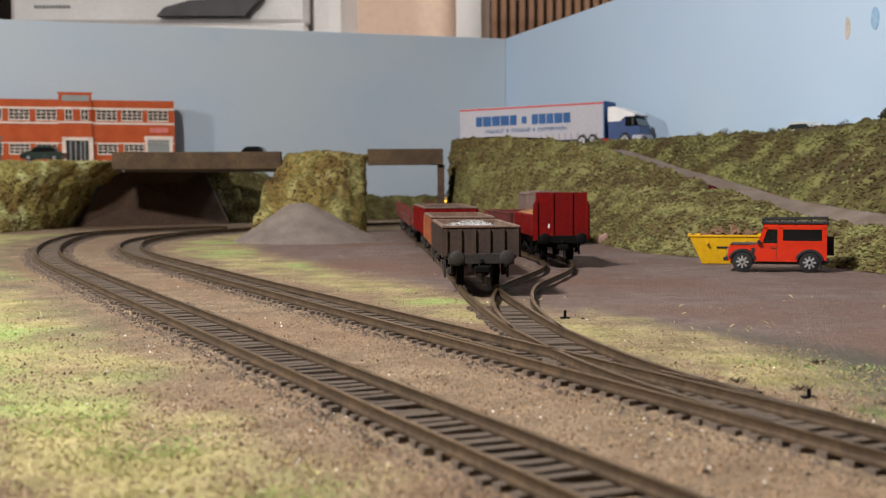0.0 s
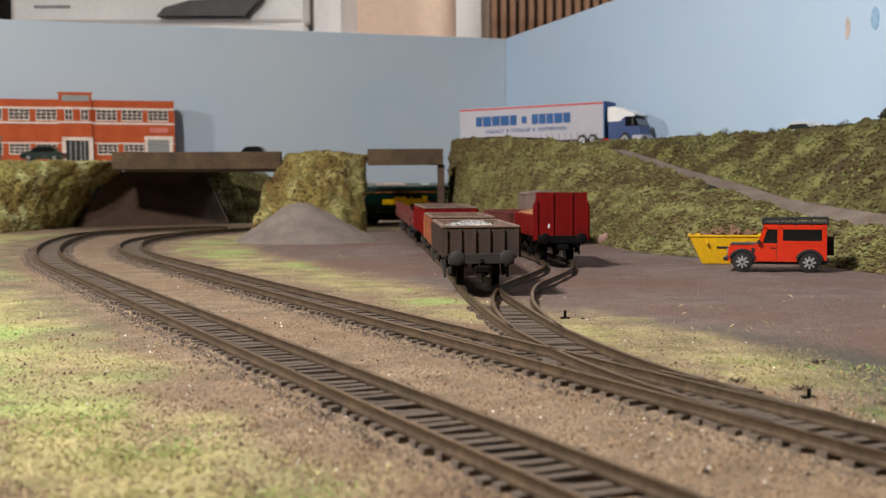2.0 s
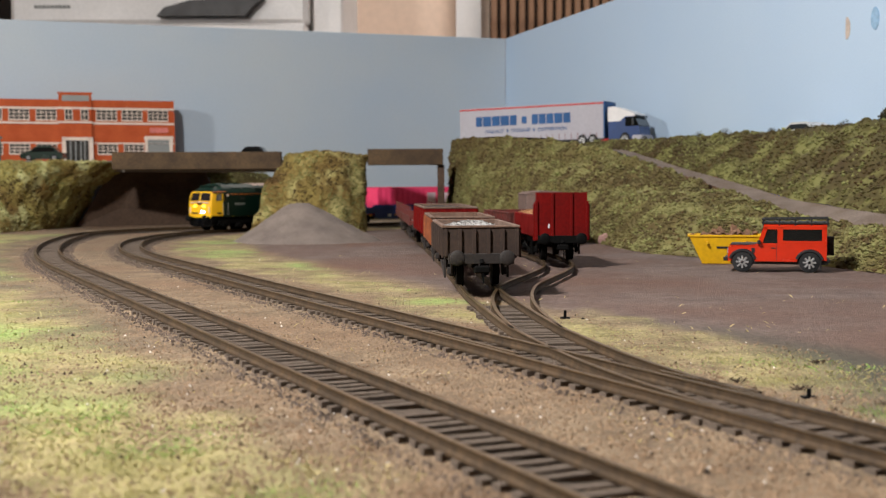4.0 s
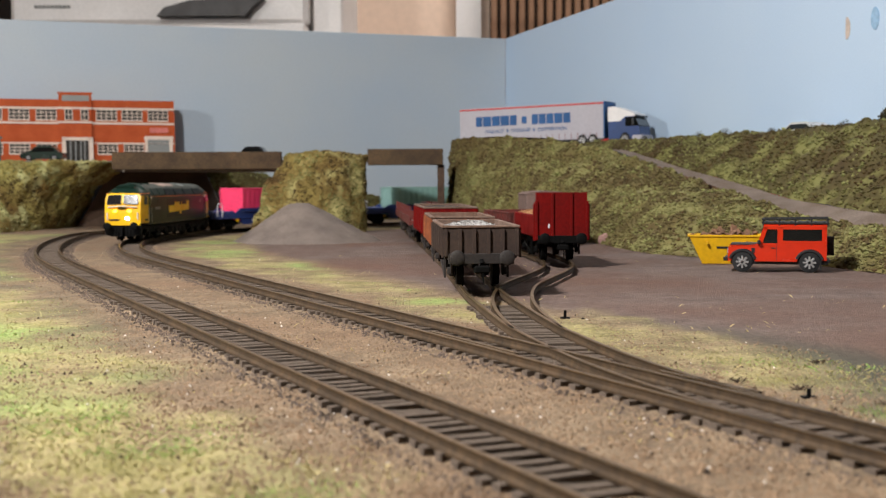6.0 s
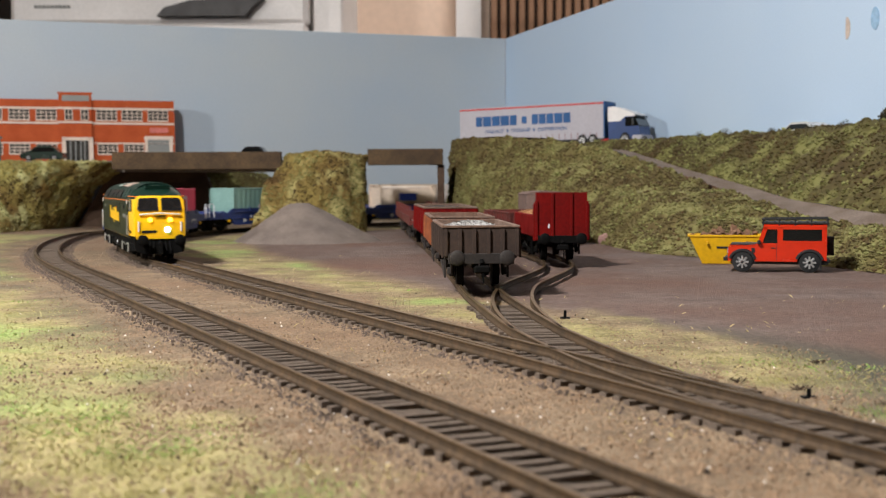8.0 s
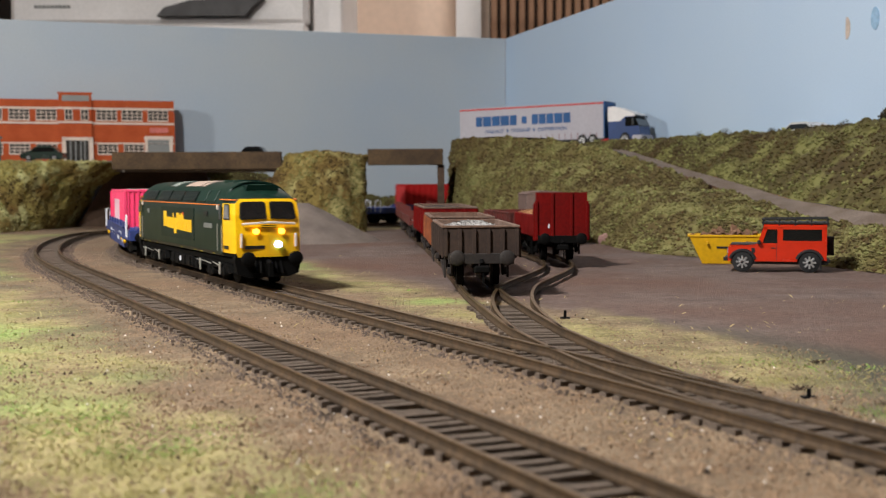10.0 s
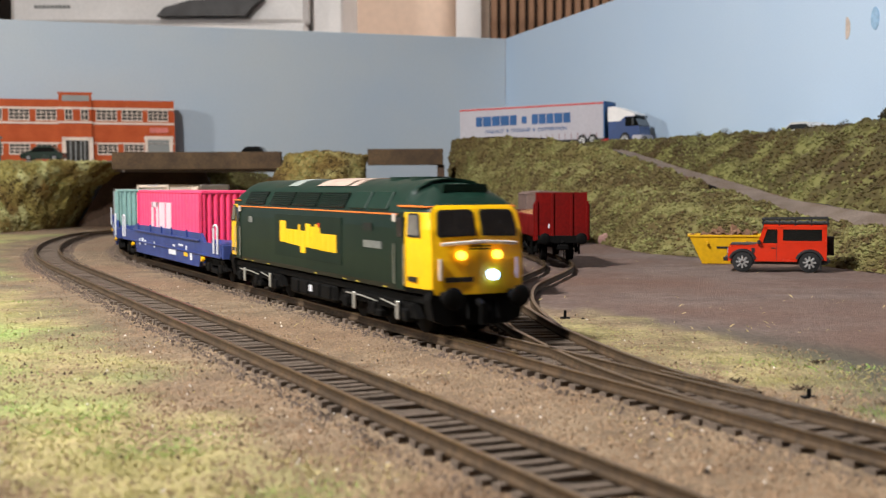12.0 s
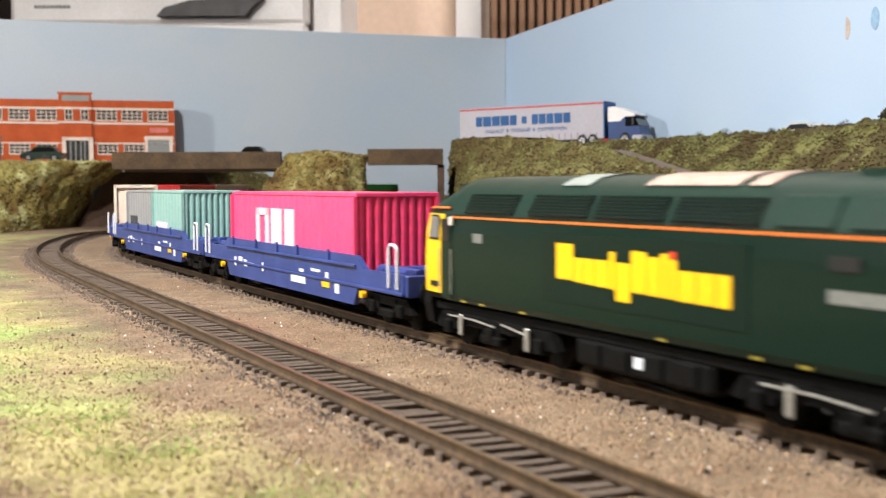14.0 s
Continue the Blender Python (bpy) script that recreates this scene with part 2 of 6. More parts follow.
def ground_material():
    m = bpy.data.materials.new("scenic_ground")
    m.use_nodes = True
    n, l = m.node_tree.nodes, m.node_tree.links
    b = n["Principled BSDF"]
    b.inputs["Roughness"].default_value = 0.95
    tc = n.new("ShaderNodeTexCoord")

    def tex(scale, detail=4, kind="ShaderNodeTexNoise"):
        t = n.new(kind)
        t.inputs["Scale"].default_value = scale
        if kind == "ShaderNodeTexNoise":
            t.inputs["Detail"].default_value = detail
        l.new(tc.outputs["Object"], t.inputs["Vector"])
        return t

    def mixer(fac, a, c):
        x = n.new("ShaderNodeMix")
        x.data_type = "RGBA"
        l.new(fac, x.inputs[0])
        for sock, v in ((x.inputs[6], a), (x.inputs[7], c)):
            if isinstance(v, tuple):
                sock.default_value = (*lin(v), 1)
            else:
                l.new(v, sock)
        return x.outputs[2]

    def sharp(sock, lo, hi):
        r = n.new("ShaderNodeMapRange")
        r.inputs[1].default_value, r.inputs[2].default_value = lo, hi
        l.new(sock, r.inputs[0])
        return r.outputs[0]

    big, mid = tex(9, 4), tex(60, 5)
    cells = tex(780, kind="ShaderNodeTexVoronoi")
    cells2 = tex(1700, kind="ShaderNodeTexVoronoi")
    sand = mixer(sharp(mid.outputs[0], 0.35, 0.68), (144, 124, 100), (110, 92, 73))
    sand = mixer(sharp(big.outputs[0], 0.45, 0.7), sand, (128, 101, 78))
    yard = mixer(sharp(mid.outputs[0], 0.3, 0.7), (122, 105, 98), (100, 84, 78))
    yard = mixer(sharp(big.outputs[0], 0.4, 0.66), yard, (109, 82, 70))
    turf = mixer(sharp(mid.outputs[0], 0.35, 0.65), (178, 164, 116), (142, 134, 84))
    turf = mixer(sharp(big.outputs[0], 0.48, 0.62), turf, (150, 170, 98))
    at_g = n.new("ShaderNodeAttribute")
    at_g.attribute_name = "grassy"
    at_y = n.new("ShaderNodeAttribute")
    at_y.attribute_name = "yard"
    col = mixer(at_y.outputs["Fac"], sand, yard)
    col = mixer(at_g.outputs["Fac"], col, turf)
    at_d = n.new("ShaderNodeAttribute")
    at_d.attribute_name = "dark_ground"
    col = mixer(at_d.outputs["Fac"], col, (80, 76, 66))
    grains = n.new("ShaderNodeHueSaturation")
    sep = n.new("ShaderNodeSeparateColor")
    l.new(cells.outputs["Color"], sep.inputs[0])
    rng = n.new("ShaderNodeMapRange")
    rng.inputs[3].default_value, rng.inputs[4].default_value = 0.78, 1.22
    l.new(sep.outputs[0], rng.inputs[0])
    l.new(col, grains.inputs["Color"])
    l.new(rng.outputs[0], grains.inputs["Value"])
    l.new(grains.outputs[0], b.inputs["Base Color"])
    add = n.new("ShaderNodeMath")
    add.operation = "ADD"
    l.new(cells.outputs["Distance"], add.inputs[0])
    l.new(cells2.outputs["Distance"], add.inputs[1])
    bp = n.new("ShaderNodeBump")
    bp.inputs["Strength"].default_value, bp.inputs["Distance"].default_value = 0.7, 0.0007
    bp.invert = True
    l.new(add.outputs[0], bp.inputs["Height"])
    l.new(bp.outputs[0], b.inputs["Normal"])
    return m


def ground():
    xs = np.concatenate([np.arange(-1.4, -0.5, 0.04), np.arange(-0.5, 0.42, 0.006), np.arange(0.42, 2.9, 0.05)])
    ys = np.concatenate([np.arange(-0.9, 0.06, 0.05), np.arange(0.06, 1.2, 0.007), np.arange(1.2, 2.1, 0.03)])
    verts = [(x, y, hill(x, y)) for y in ys for x in xs]
    nx = len(xs)
    faces = [(j * nx + i, j * nx + i + 1, (j + 1) * nx + i + 1, (j + 1) * nx + i) for j in range(len(ys) - 1) for i in range(nx - 1)]
    me = bpy.data.meshes.new("ground")
    me.from_pydata(verts, [], faces)
    for key, fn in (("grassy", grass_amount), ("yard", yard_amount), ("dark_ground", dark_ground_amount)):
        at = me.attributes.new(key, "FLOAT", "POINT")
        at.data.foreach_set("value", [fn(v[0], v[1]) if -0.55 < v[0] < 0.45 and 0.05 < v[1] < 1.6 else 0.0 for v in verts])
    me.polygons.foreach_set("use_smooth", [True] * len(me.polygons))
    me.materials.append(ground_material())
    return tagged(new("ground", me), "sandy brown scenic ground of a model railway baseboard", "ground", "", "structure")


ground()
track("main_line_track", MAIN, "model railway track with brown weathered rails on grey sleepers")
track("front_line_track", FRONT, "weathered model railway track curving away on sandy ballast")
siding = track("yard_siding_track", SIDING[3:], "weathered siding track diverging by a turnout into the yard", skip=lambda p: p.y > 0.492)
branch = track("second_siding_track", BRANCH, "short curved siding track leading to a red wagon", skip=lambda p: p.y > 0.542 or away(SIDING, p.x, p.y) < 0.017)
# turnout fittings: blades, check rails, tie bars
blade = [Vector((0.0688, 0.2677)) + UP * (0.004 * i) + SIDE * (0.0035 - 0.0002 * i) for i in range(10)]
bm = bmesh.new()
rail_mesh(bm, blade)
part("turnout_blade", bm, [M_RAIL_SIDE, M_RAIL_TOP], siding)
bm = bmesh.new()
box(bm, -0.001, 0.001, -0.016, 0.014, 0.0006, 0.0024)
part("tie_bar", bm, M_SLEEPER, siding, at=pose(0.0856, 0.2336, 0, 0, 0, 25.5))
bm = bmesh.new()
rail_mesh(bm, [p - SIDE * 0.0058 for p in [line(0.40 + 0.007 * i)[0] for i in range(9)]])
part("check_rail", bm, [M_RAIL_SIDE, M_RAIL_TOP], siding)

# ---- backdrop ----


def board(name, a, b, z0, z1, thick, material, label, category):
    a, b = Vector(a), Vector(b)
    d = (b - a)
    bm = bmesh.new()
    box(bm, 0, d.length, 0, thick, z0, z1, bevel=0.0006)
    ob = part(name, bm, material, None, label)
    ob.matrix_basis = pose(a.x, a.y, 0, 0, 0, math.degrees(math.atan2(d.y, d.x)))
    return tagged(ob, "", category, "", "structure")


CORNER = (0.0996, 1.8965)
TOPZ = 0.2805
board("backdrop_left", (-1.3836, 1.3857), CORNER, 0.0, TOPZ, 0.006, M_BACKDROP_L, "pale blue-grey painted sky backdrop board", "backdrop")
right = board("backdrop_right", CORNER, (0.6472, 0.0294), 0.075, 0.2805, 0.006, M_BACKDROP, "light blue painted sky backdrop board with two paint marks", "backdrop")
M_MARK1 = surface("tan_paint_mark", (200, 184, 172), 0.8, 0, 0.1, 300, 60)
M_MARK2 = surface("blue_paint_mark", (150, 184, 214), 0.8, 0, 0.1, 300, 60)


def mark(u, z, w, h, material, half):
    bm = bmesh.new()
    n = 20
    ring = []
    for i in range(n):
        a = 2 * math.pi * i / n
        x = math.cos(a) * w / 2
        if half and x < 0:
            x *= 0.15
        ring.append((u + x, z + math.sin(a) * h / 2))
    prism(bm, ring, -0.0006, 0.001)
    part("paint_mark", bm, material, right)


# room beyond the boards
M_WALL2 = surface("pale_plaster_wall", (222, 196, 176), 0.85, 0, 0.03, 60, 3, 0.05)


def slab(name, label, cat, x0, x1, y0, y1, z0, z1, mat):
    return tagged(part(name, bx(x0, x1, y0, y1, z0, z1), mat, None, label), "", cat, "", "structure")


slab("wall_north", "cream painted plaster wall of the hobby room", "wall", -2.6, 3.2, 3.18, 3.30, -0.9, 1.7, M_WALL2)
slab("wall_south", "cream painted plaster wall of the hobby room", "wall", -2.6, 3.2, -2.0, -1.9, -0.9, 1.7, M_WALL2)
slab("wall_west", "cream painted plaster wall of the hobby room", "wall", -2.7, -2.6, -2.0, 3.3, -0.9, 1.7, M_WALL2)
slab("wall_east", "cream painted plaster wall of the hobby room", "wall", 3.2, 3.3, -2.0, 3.3, -0.9, 1.7, M_WALL2)
slab("ceiling", "plain white plaster ceiling", "ceiling", -2.7, 3.3, -2.0, 3.3, 1.7, 1.8, M_WHITE)
slab("floor", "plain brown floor of the hobby room", "floor", -2.7, 3.3, -2.0, 3.3, -1.0, -0.9, M_GIRDER)
slab("trim", "white painted door frame post", "door frame", 0.0365, 0.1005, 3.10, 3.175, -0.9, 1.7, M_WHITE)
# slatted wooden blind beside the door frame
M_SLAT = surface("brown_wood_slat", (146, 110, 84), 0.6, 0, 0.15, 300, 25, 0.15, (120, 86, 62))
M_DARK = surface("dark_gap", (48, 34, 26), 0.8, 0, 0.1)
blind = thing("wooden_slat_screen", "brown wooden slatted screen hanging behind the backdrop", "screen")
part("backing", bx(0.1193, 0.9092, 3.0055, 3.023, -0.2273, 1.1364), M_DARK, blind)
slat = mesh_of(bx(0, 0.0153, 2.97, 3.0, -0.2, 1.0, bevel=0.003), "slat", M_SLAT)
for i in range(34):
    ob = new("slat", slat)
    ob.parent = blind
    ob.matrix_basis = pose(0.1213 + 0.0229 * i, 0, 0)

# ---- banks, road and bridges ----


def turf_material(name, a, b, c):
    m = surface(name, a, 0.95, 0, 0.12, 260, 24, 0.5, b, blend=0.50, each=0.12)
    nt = m.node_tree
    n, l = nt.nodes, nt.links
    bs = n["Principled BSDF"]
    src = bs.inputs["Base Color"].links[0].from_socket
    mix = n.new("ShaderNodeMix")
    mix.data_type = "RGBA"
    mix.inputs[7].default_value = (*lin(c), 1)
    t = n.new("ShaderNodeTexNoise")
    t.inputs["Scale"].default_value, t.inputs["Detail"].default_value = 42, 6
    tc = n.new("ShaderNodeTexCoord")
    l.new(tc.outputs["Object"], t.inputs["Vector"])
    r = n.new("ShaderNodeMapRange")
    r.inputs[1].default_value, r.inputs[2].default_value = 0.5, 0.62
    l.new(t.outputs[0], r.inputs[0])
    l.new(r.outputs[0], mix.inputs[0])
    l.new(src, mix.inputs[6])
    l.new(mix.outputs[2], bs.inputs["Base Color"])
    return m


M_TURF = turf_material("scatter_turf_green", (104, 96, 54), (78, 62, 34), (130, 126, 78))
M_TURF_DARK = turf_material("scatter_turf_olive", (90, 84, 44), (70, 54, 28), (120, 118, 68))
M_ROAD = surface("grey_road_dust", (128, 114, 104), 0.95, 0, 0.14, 900, 50, 0.4, (106, 90, 78))


M_DRY = surface("dry_brown_turf", (88, 68, 36), 0.95, 0, 0.12, 200, 50, 0.2, (70, 58, 30), each=0.18)
M_PALE_TURF = surface("pale_lime_turf", (140, 138, 86), 0.95, 0, 0.12, 200, 50, 0.2, (116, 120, 68), each=0.18)


def loft(lines, n, sub, rough, seed, cap=None):
    """A sheet through several open lines, foot to crest, roughened like foam turf."""
    def along(pts, t):
        pts = [Vector(p) for p in pts]
        d = [0.0]
        for a, b in zip(pts[:-1], pts[1:]):
            d.append(d[-1] + (b - a).length)
        w = t * d[-1]
        for i in range(len(pts) - 1):
            if w <= d[i + 1] or i == len(pts) - 2:
                return pts[i].lerp(pts[i + 1], clamp((w - d[i]) / max(1e-9, d[i + 1] - d[i])))
    rows = []
    for k in range(len(lines) - 1):
        for j in range(sub[k] + (1 if k == len(lines) - 2 else 0)):
            v = j / sub[k]
            rows.append([along(lines[k], i / n).lerp(along(lines[k + 1], i / n), v) for i in range(n + 1)])
    out = []
    for j, row in enumerate(rows):
        r2 = []
        for i, p in enumerate(row):
            q = p * 55
            a = noise.noise_vector(q + Vector((seed, 0, 0))) + 0.55 * noise.noise_vector(q * 2.6) + 0.3 * noise.noise_vector(q * 6)
            k = rough * (0.25 if j == 0 else 1.0)
            r2.append(p + a * k)
        out.append(r2)
    return out


def sheet(name, lines, n, sub, rough, seed, material, label, category, clumps=0, size=0.003, bury=0.02, holder=None):
    rows = loft(lines, n, sub, rough, seed)
    bm = bmesh.new()
    vs = [[bm.verts.new(p) for p in r] for r in rows]
    for a, b in zip(vs[:-1], vs[1:]):
        for i in range(len(a) - 1):
            bm.faces.new((a[i], a[i + 1], b[i + 1], b[i]))
    ob = thing(name, label, category) if holder is None else holder
    part("slope", bm, material, ob, smooth=True)
    for kind, count, mat in ((0, clumps, material), (1, clumps // 2, M_DRY), (2, clumps // 2, M_PALE_TURF)) if clumps else ():
        rnd = random.Random(seed + 50 * kind)
        verts, faces = [], []
        ico = [(0, 0, 1), (0.89, 0, 0.45), (0.28, 0.85, 0.45), (-0.72, 0.53, 0.45), (-0.72, -0.53, 0.45), (0.28, -0.85, 0.45), (0, 0, -0.6)]
        tri = [(0, 1, 2), (0, 2, 3), (0, 3, 4), (0, 4, 5), (0, 5, 1), (6, 2, 1), (6, 3, 2), (6, 4, 3), (6, 5, 4), (6, 1, 5)]
        for _ in range(count):
            j, i = rnd.randrange(len(rows) - 1), rnd.randrange(len(rows[0]) - 1)
            p = rows[j][i].lerp(rows[j + 1][i], rnd.random()).lerp(rows[j][i + 1].lerp(rows[j + 1][i + 1], rnd.random()), rnd.random())
            tone = noise.noise(p * 30 + Vector((seed, 3, 1))) + 0.45 * noise.noise(p * 80)
            if (kind == 1 and tone < 0.10) or (kind == 2 and tone > -0.10):
                continue
            s = size * rnd.uniform(0.3, 1.0) ** 1.5
            base = len(verts)
            for c in ico:
                verts.append(p + Vector(c) * s * rnd.uniform(0.5, 1.4))
            faces += [tuple(base + q for q in t) for t in tri]
        me = bpy.data.meshes.new("foam_clumps")
        me.from_pydata(verts, [], faces)
        me.materials.append(mat)
        c = new("foam_clumps", me)
        c.parent = ob
        tagged(c, "", "", "", "stuff")
    return ob


def lift(pts, z, dx=0.0, dy=0.0):
    return [(x + dx, y + dy, z) for x, y in pts]


# right-hand bank up to the road
foot = [(0.0062, 1.500, 0), (0.0062, 1.430, 0), (0.0306, 1.3106, 0), (0.0859, 1.171, 0), (0.1302, 1.0408, 0), (0.1514, 0.873, 0), (0.1776, 0.8267, 0), (0.2115, 0.7872, 0), (0.238, 0.722, 0), (0.2513, 0.6444, 0), (0.2755, 0.5359, 0), (0.3829, 0.398, 0)]
near_edge = [(0.0124, 1.505, 0.1006), (0.0124, 1.450, 0.1062), (0.0615, 1.3814, 0.1066), (0.112, 1.2825, 0.1008), (0.1698, 1.1779, 0.0839), (0.2128, 1.0749, 0.0602), (0.2371, 0.9665, 0.0428), (0.2593, 0.873, 0.0287), (0.2714, 0.8333, 0.0242), (0.2869, 0.7676, 0.0221), (0.3121, 0.6637, 0.0146), (0.4142, 0.4855, 0.0039)]
far_edge = [(0.0312, 1.6272, 0.0948), (0.0622, 1.5686, 0.0954), (0.1134, 1.4672, 0.0948), (0.1585, 1.353, 0.0931), (0.1895, 1.2196, 0.0851), (0.2235, 1.1228, 0.0665), (0.25, 1.0205, 0.052), (0.2712, 0.9263, 0.0387), (0.2868, 0.8597, 0.0336), (0.3015, 0.8069, 0.0296), (0.3374, 0.7025, 0.0186), (0.4443, 0.5233, 0.0048)]
crest = [(0.1252, 1.6566, 0.0976), (0.1452, 1.5686, 0.097), (0.17, 1.4672, 0.0964), (0.1894, 1.3672, 0.0957), (0.201, 1.2405, 0.0959), (0.2356, 1.1849, 0.0976), (0.2695, 1.1022, 0.097), (0.3002, 1.0341, 0.0966), (0.3241, 0.98, 0.0982), (0.3437, 0.9263, 0.1008), (0.3797, 0.8201, 0.1065), (0.486, 0.6123, 0.1118)]
behind = [(0.1467, 1.7158, 0.0943), (0.1769, 1.6125, 0.0936), (0.2066, 1.5033, 0.093), (0.2359, 1.3956, 0.0923), (0.2795, 1.2615, 0.0915), (0.2994, 1.1918, 0.0931), (0.3239, 1.1091, 0.0925), (0.3434, 1.0408, 0.0921), (0.361, 0.98, 0.0917), (0.3775, 0.9263, 0.0914), (0.4142, 0.8201, 0.0986), (0.5248, 0.6123, 0.0972)]


def mids(a, b, t, up):
    return [tuple(Vector(p).lerp(Vector(q), t) + Vector((0, 0, up))) for p, q in zip(a, b)]


sheet("right_embankment", [foot, mids(foot, near_edge, 0.45, 0.006), near_edge], 150, (14, 14), 0.0042, 3, M_TURF,
      "sloping embankment covered in olive and yellow-green scatter turf", "embankment", 22000, 0.0023)
sheet("upper_embankment", [far_edge, mids(far_edge, crest, 0.6, 0.004), crest, behind], 130, (9, 6, 5), 0.0036, 8, M_TURF_DARK,
      "upper grassy bank of brown-green scatter turf against the backdrop", "embankment", 15000, 0.0023)
road = sheet("road", [near_edge, far_edge], 90, (6,), 0.0007, 5, M_ROAD, "pale grey unmade model road climbing the bank", "road")
tagged(road, "", "", "", "structure")
# plateau under lorry and buildings
M_PLATEAU = surface("grey_yard_card", (140, 130, 122), 0.95, 0, 0.1, 500, 30, 0.3)
tagged(part("plateau_east", bx(0.0414, 0.2071, 1.4242, 1.6566, 0.0808, 0.0927), M_PLATEAU, None, "grey card plateau carrying the upper road"), "", "pavement", "", "structure")

# middle bank between the two bridges
mf = [(-0.0931, 1.3659, -0.001), (-0.0838, 1.2946, -0.001), (-0.1108, 1.2625, -0.001), (-0.1522, 1.2497, -0.001), (-0.1958, 1.2625, -0.001), (-0.2061, 1.2625, -0.001), (-0.2025, 1.2689, -0.001)]
mm = [(-0.0931, 1.3659, 0.0517), (-0.0838, 1.3011, 0.0515), (-0.1156, 1.2792, 0.0514), (-0.1525, 1.2714, 0.0513), (-0.1777, 1.2882, 0.0514), (-0.1924, 1.2882, 0.0514), (-0.1899, 1.3075, 0.0515)]
mc = [(-0.0931, 1.3659, 0.0824), (-0.0858, 1.3205, 0.0831), (-0.1157, 1.3011, 0.0867), (-0.1481, 1.3011, 0.0867), (-0.1724, 1.314, 0.083), (-0.1764, 1.3334, 0.0794), (-0.1769, 1.3659, 0.0777)]
mt = [(-0.1024, 1.3725, 0.0825), (-0.1069, 1.3595, 0.0852), (-0.1209, 1.353, 0.0869), (-0.1394, 1.353, 0.086), (-0.1534, 1.353, 0.0842), (-0.1628, 1.3595, 0.0814), (-0.1676, 1.3725, 0.0797)]
M_TURF_GOLD = turf_material("scatter_turf_gold", (132, 116, 62), (100, 74, 38), (164, 154, 100))
sheet("middle_embankment", [mf, mm, mc, mt], 60, (12, 9, 6), 0.0045, 12, M_TURF_GOLD, "steep bank between bridges covered in golden-green turf", "embankment", 9000, 0.0018)
# left bank below the brick building
lf = [(-0.6369, 1.1849, 0), (-0.5378, 1.2405, 0), (-0.492, 1.3106, 0), (-0.4719, 1.4242, 0), (-0.4676, 1.525, 0)]
lm = [(-0.6558, 1.2685, 0.0458), (-0.5455, 1.3106, 0.0459), (-0.4853, 1.3814, 0.0461), (-0.4515, 1.4528, 0.0463), (-0.4433, 1.525, 0.0466)]
lc = [(-0.6743, 1.3388, 0.0776), (-0.5528, 1.3672, 0.0788), (-0.4722, 1.4099, 0.079), (-0.4172, 1.46, 0.0793), (-0.3983, 1.525, 0.0797)]
lt = [(-0.6795, 1.4528, 0.0803), (-0.557, 1.4816, 0.0805), (-0.4749, 1.496, 0.0805), (-0.4138, 1.525, 0.0807), (-0.3942, 1.5686, 0.0809)]
M_TURF_PALE = turf_material("scatter_turf_pale", (146, 136, 76), (112, 84, 38), (190, 188, 134))
sheet("left_embankment", [lf, lm, lc, lt], 70, (12, 9, 5), 0.0050, 21, M_TURF_PALE, "bank of pale green and ochre scatter turf", "embankment", 9000, 0.002)
# far bank seen below the beam
ff = [(-0.2863, 1.6198, 0), (-0.24, 1.6596, 0), (-0.1781, 1.7158, 0), (-0.0526, 1.7905, 0), (0.0422, 1.8206, 0)]
fc = [(-0.3284, 1.6419, 0.073), (-0.2616, 1.701, 0.067), (-0.2098, 1.7382, 0.042), (-0.0843, 1.8131, 0.0316), (0.0423, 1.8508, 0.0359)]
ft = [(-0.329, 1.6714, 0.0752), (-0.2621, 1.7307, 0.0692), (-0.2101, 1.7606, 0.0441), (-0.0845, 1.8357, 0.0317), (0.0423, 1.866, 0.0317)]
sheet("far_embankment", [ff, fc, ft], 60, (12, 4), 0.005, 30, M_TURF_DARK, "ochre and brown turf bank behind the railway line", "embankment", 5000, 0.002)
# bridge with timber beam, deck and dark retaining wall
bridge = thing("wide_bridge", "wide model bridge with brown timber beam over dark wall", "bridge")
part("beam", bx(-0.4017, -0.1962, 1.4528, 1.4643, 0.0711, 0.0922, bevel=0.0006), M_GIRDER, bridge, "brown stained timber edge beam")
part("deck", bx(-0.402, -0.1965, 1.4658, 1.505, 0.0748, 0.082), M_SHADOW_BROWN, bridge)
bm = bmesh.new()
vs = [bm.verts.new(p) for p in ((-0.4600, 1.500, 0), (-0.2857, 1.5905, 0), (-0.3227, 1.6198, 0.0690), (-0.4250, 1.530, 0.0690),
                                (-0.4600, 1.512, 0), (-0.2857, 1.6025, 0), (-0.3227, 1.6318, 0.0690), (-0.4250, 1.542, 0.0690))]
for q in ((0, 1, 2, 3), (7, 6, 5, 4), (0, 4, 5, 1), (1, 5, 6, 2), (2, 6, 7, 3), (3, 7, 4, 0)):
    bm.faces.new([vs[i] for i in q])
part("retaining_wall", bm, M_SHADOW_BROWN, bridge, "dark brown painted retaining wall")
small = thing("narrow_bridge", "narrow model bridge with brown timber beam over the siding", "bridge")
part("beam", bx(-0.0869, 0.0005, 1.3846, 1.3954, 0.0742, 0.0929, bevel=0.0006), M_GIRDER, small, "brown stained timber edge beam")
part("post", bx(-0.0062, 0.0019, 1.3912, 1.445, 0, 0.0742), M_SHADOW_BROWN, small)
bm = bmesh.new()
prism(bm, [(-0.98, 1.480), (-0.445, 1.480), (-0.405, 1.510), (-0.205, 1.510), (-0.205, 1.60), (-0.30, 1.60), (-0.30, 1.742), (-0.98, 1.515)], 0.0690, 0.0828, axis="z")
tagged(part("plateau_west", bm, M_PLATEAU, None, "grey card plateau carrying the brick building"), "", "pavement", "", "structure")

# gravel heap


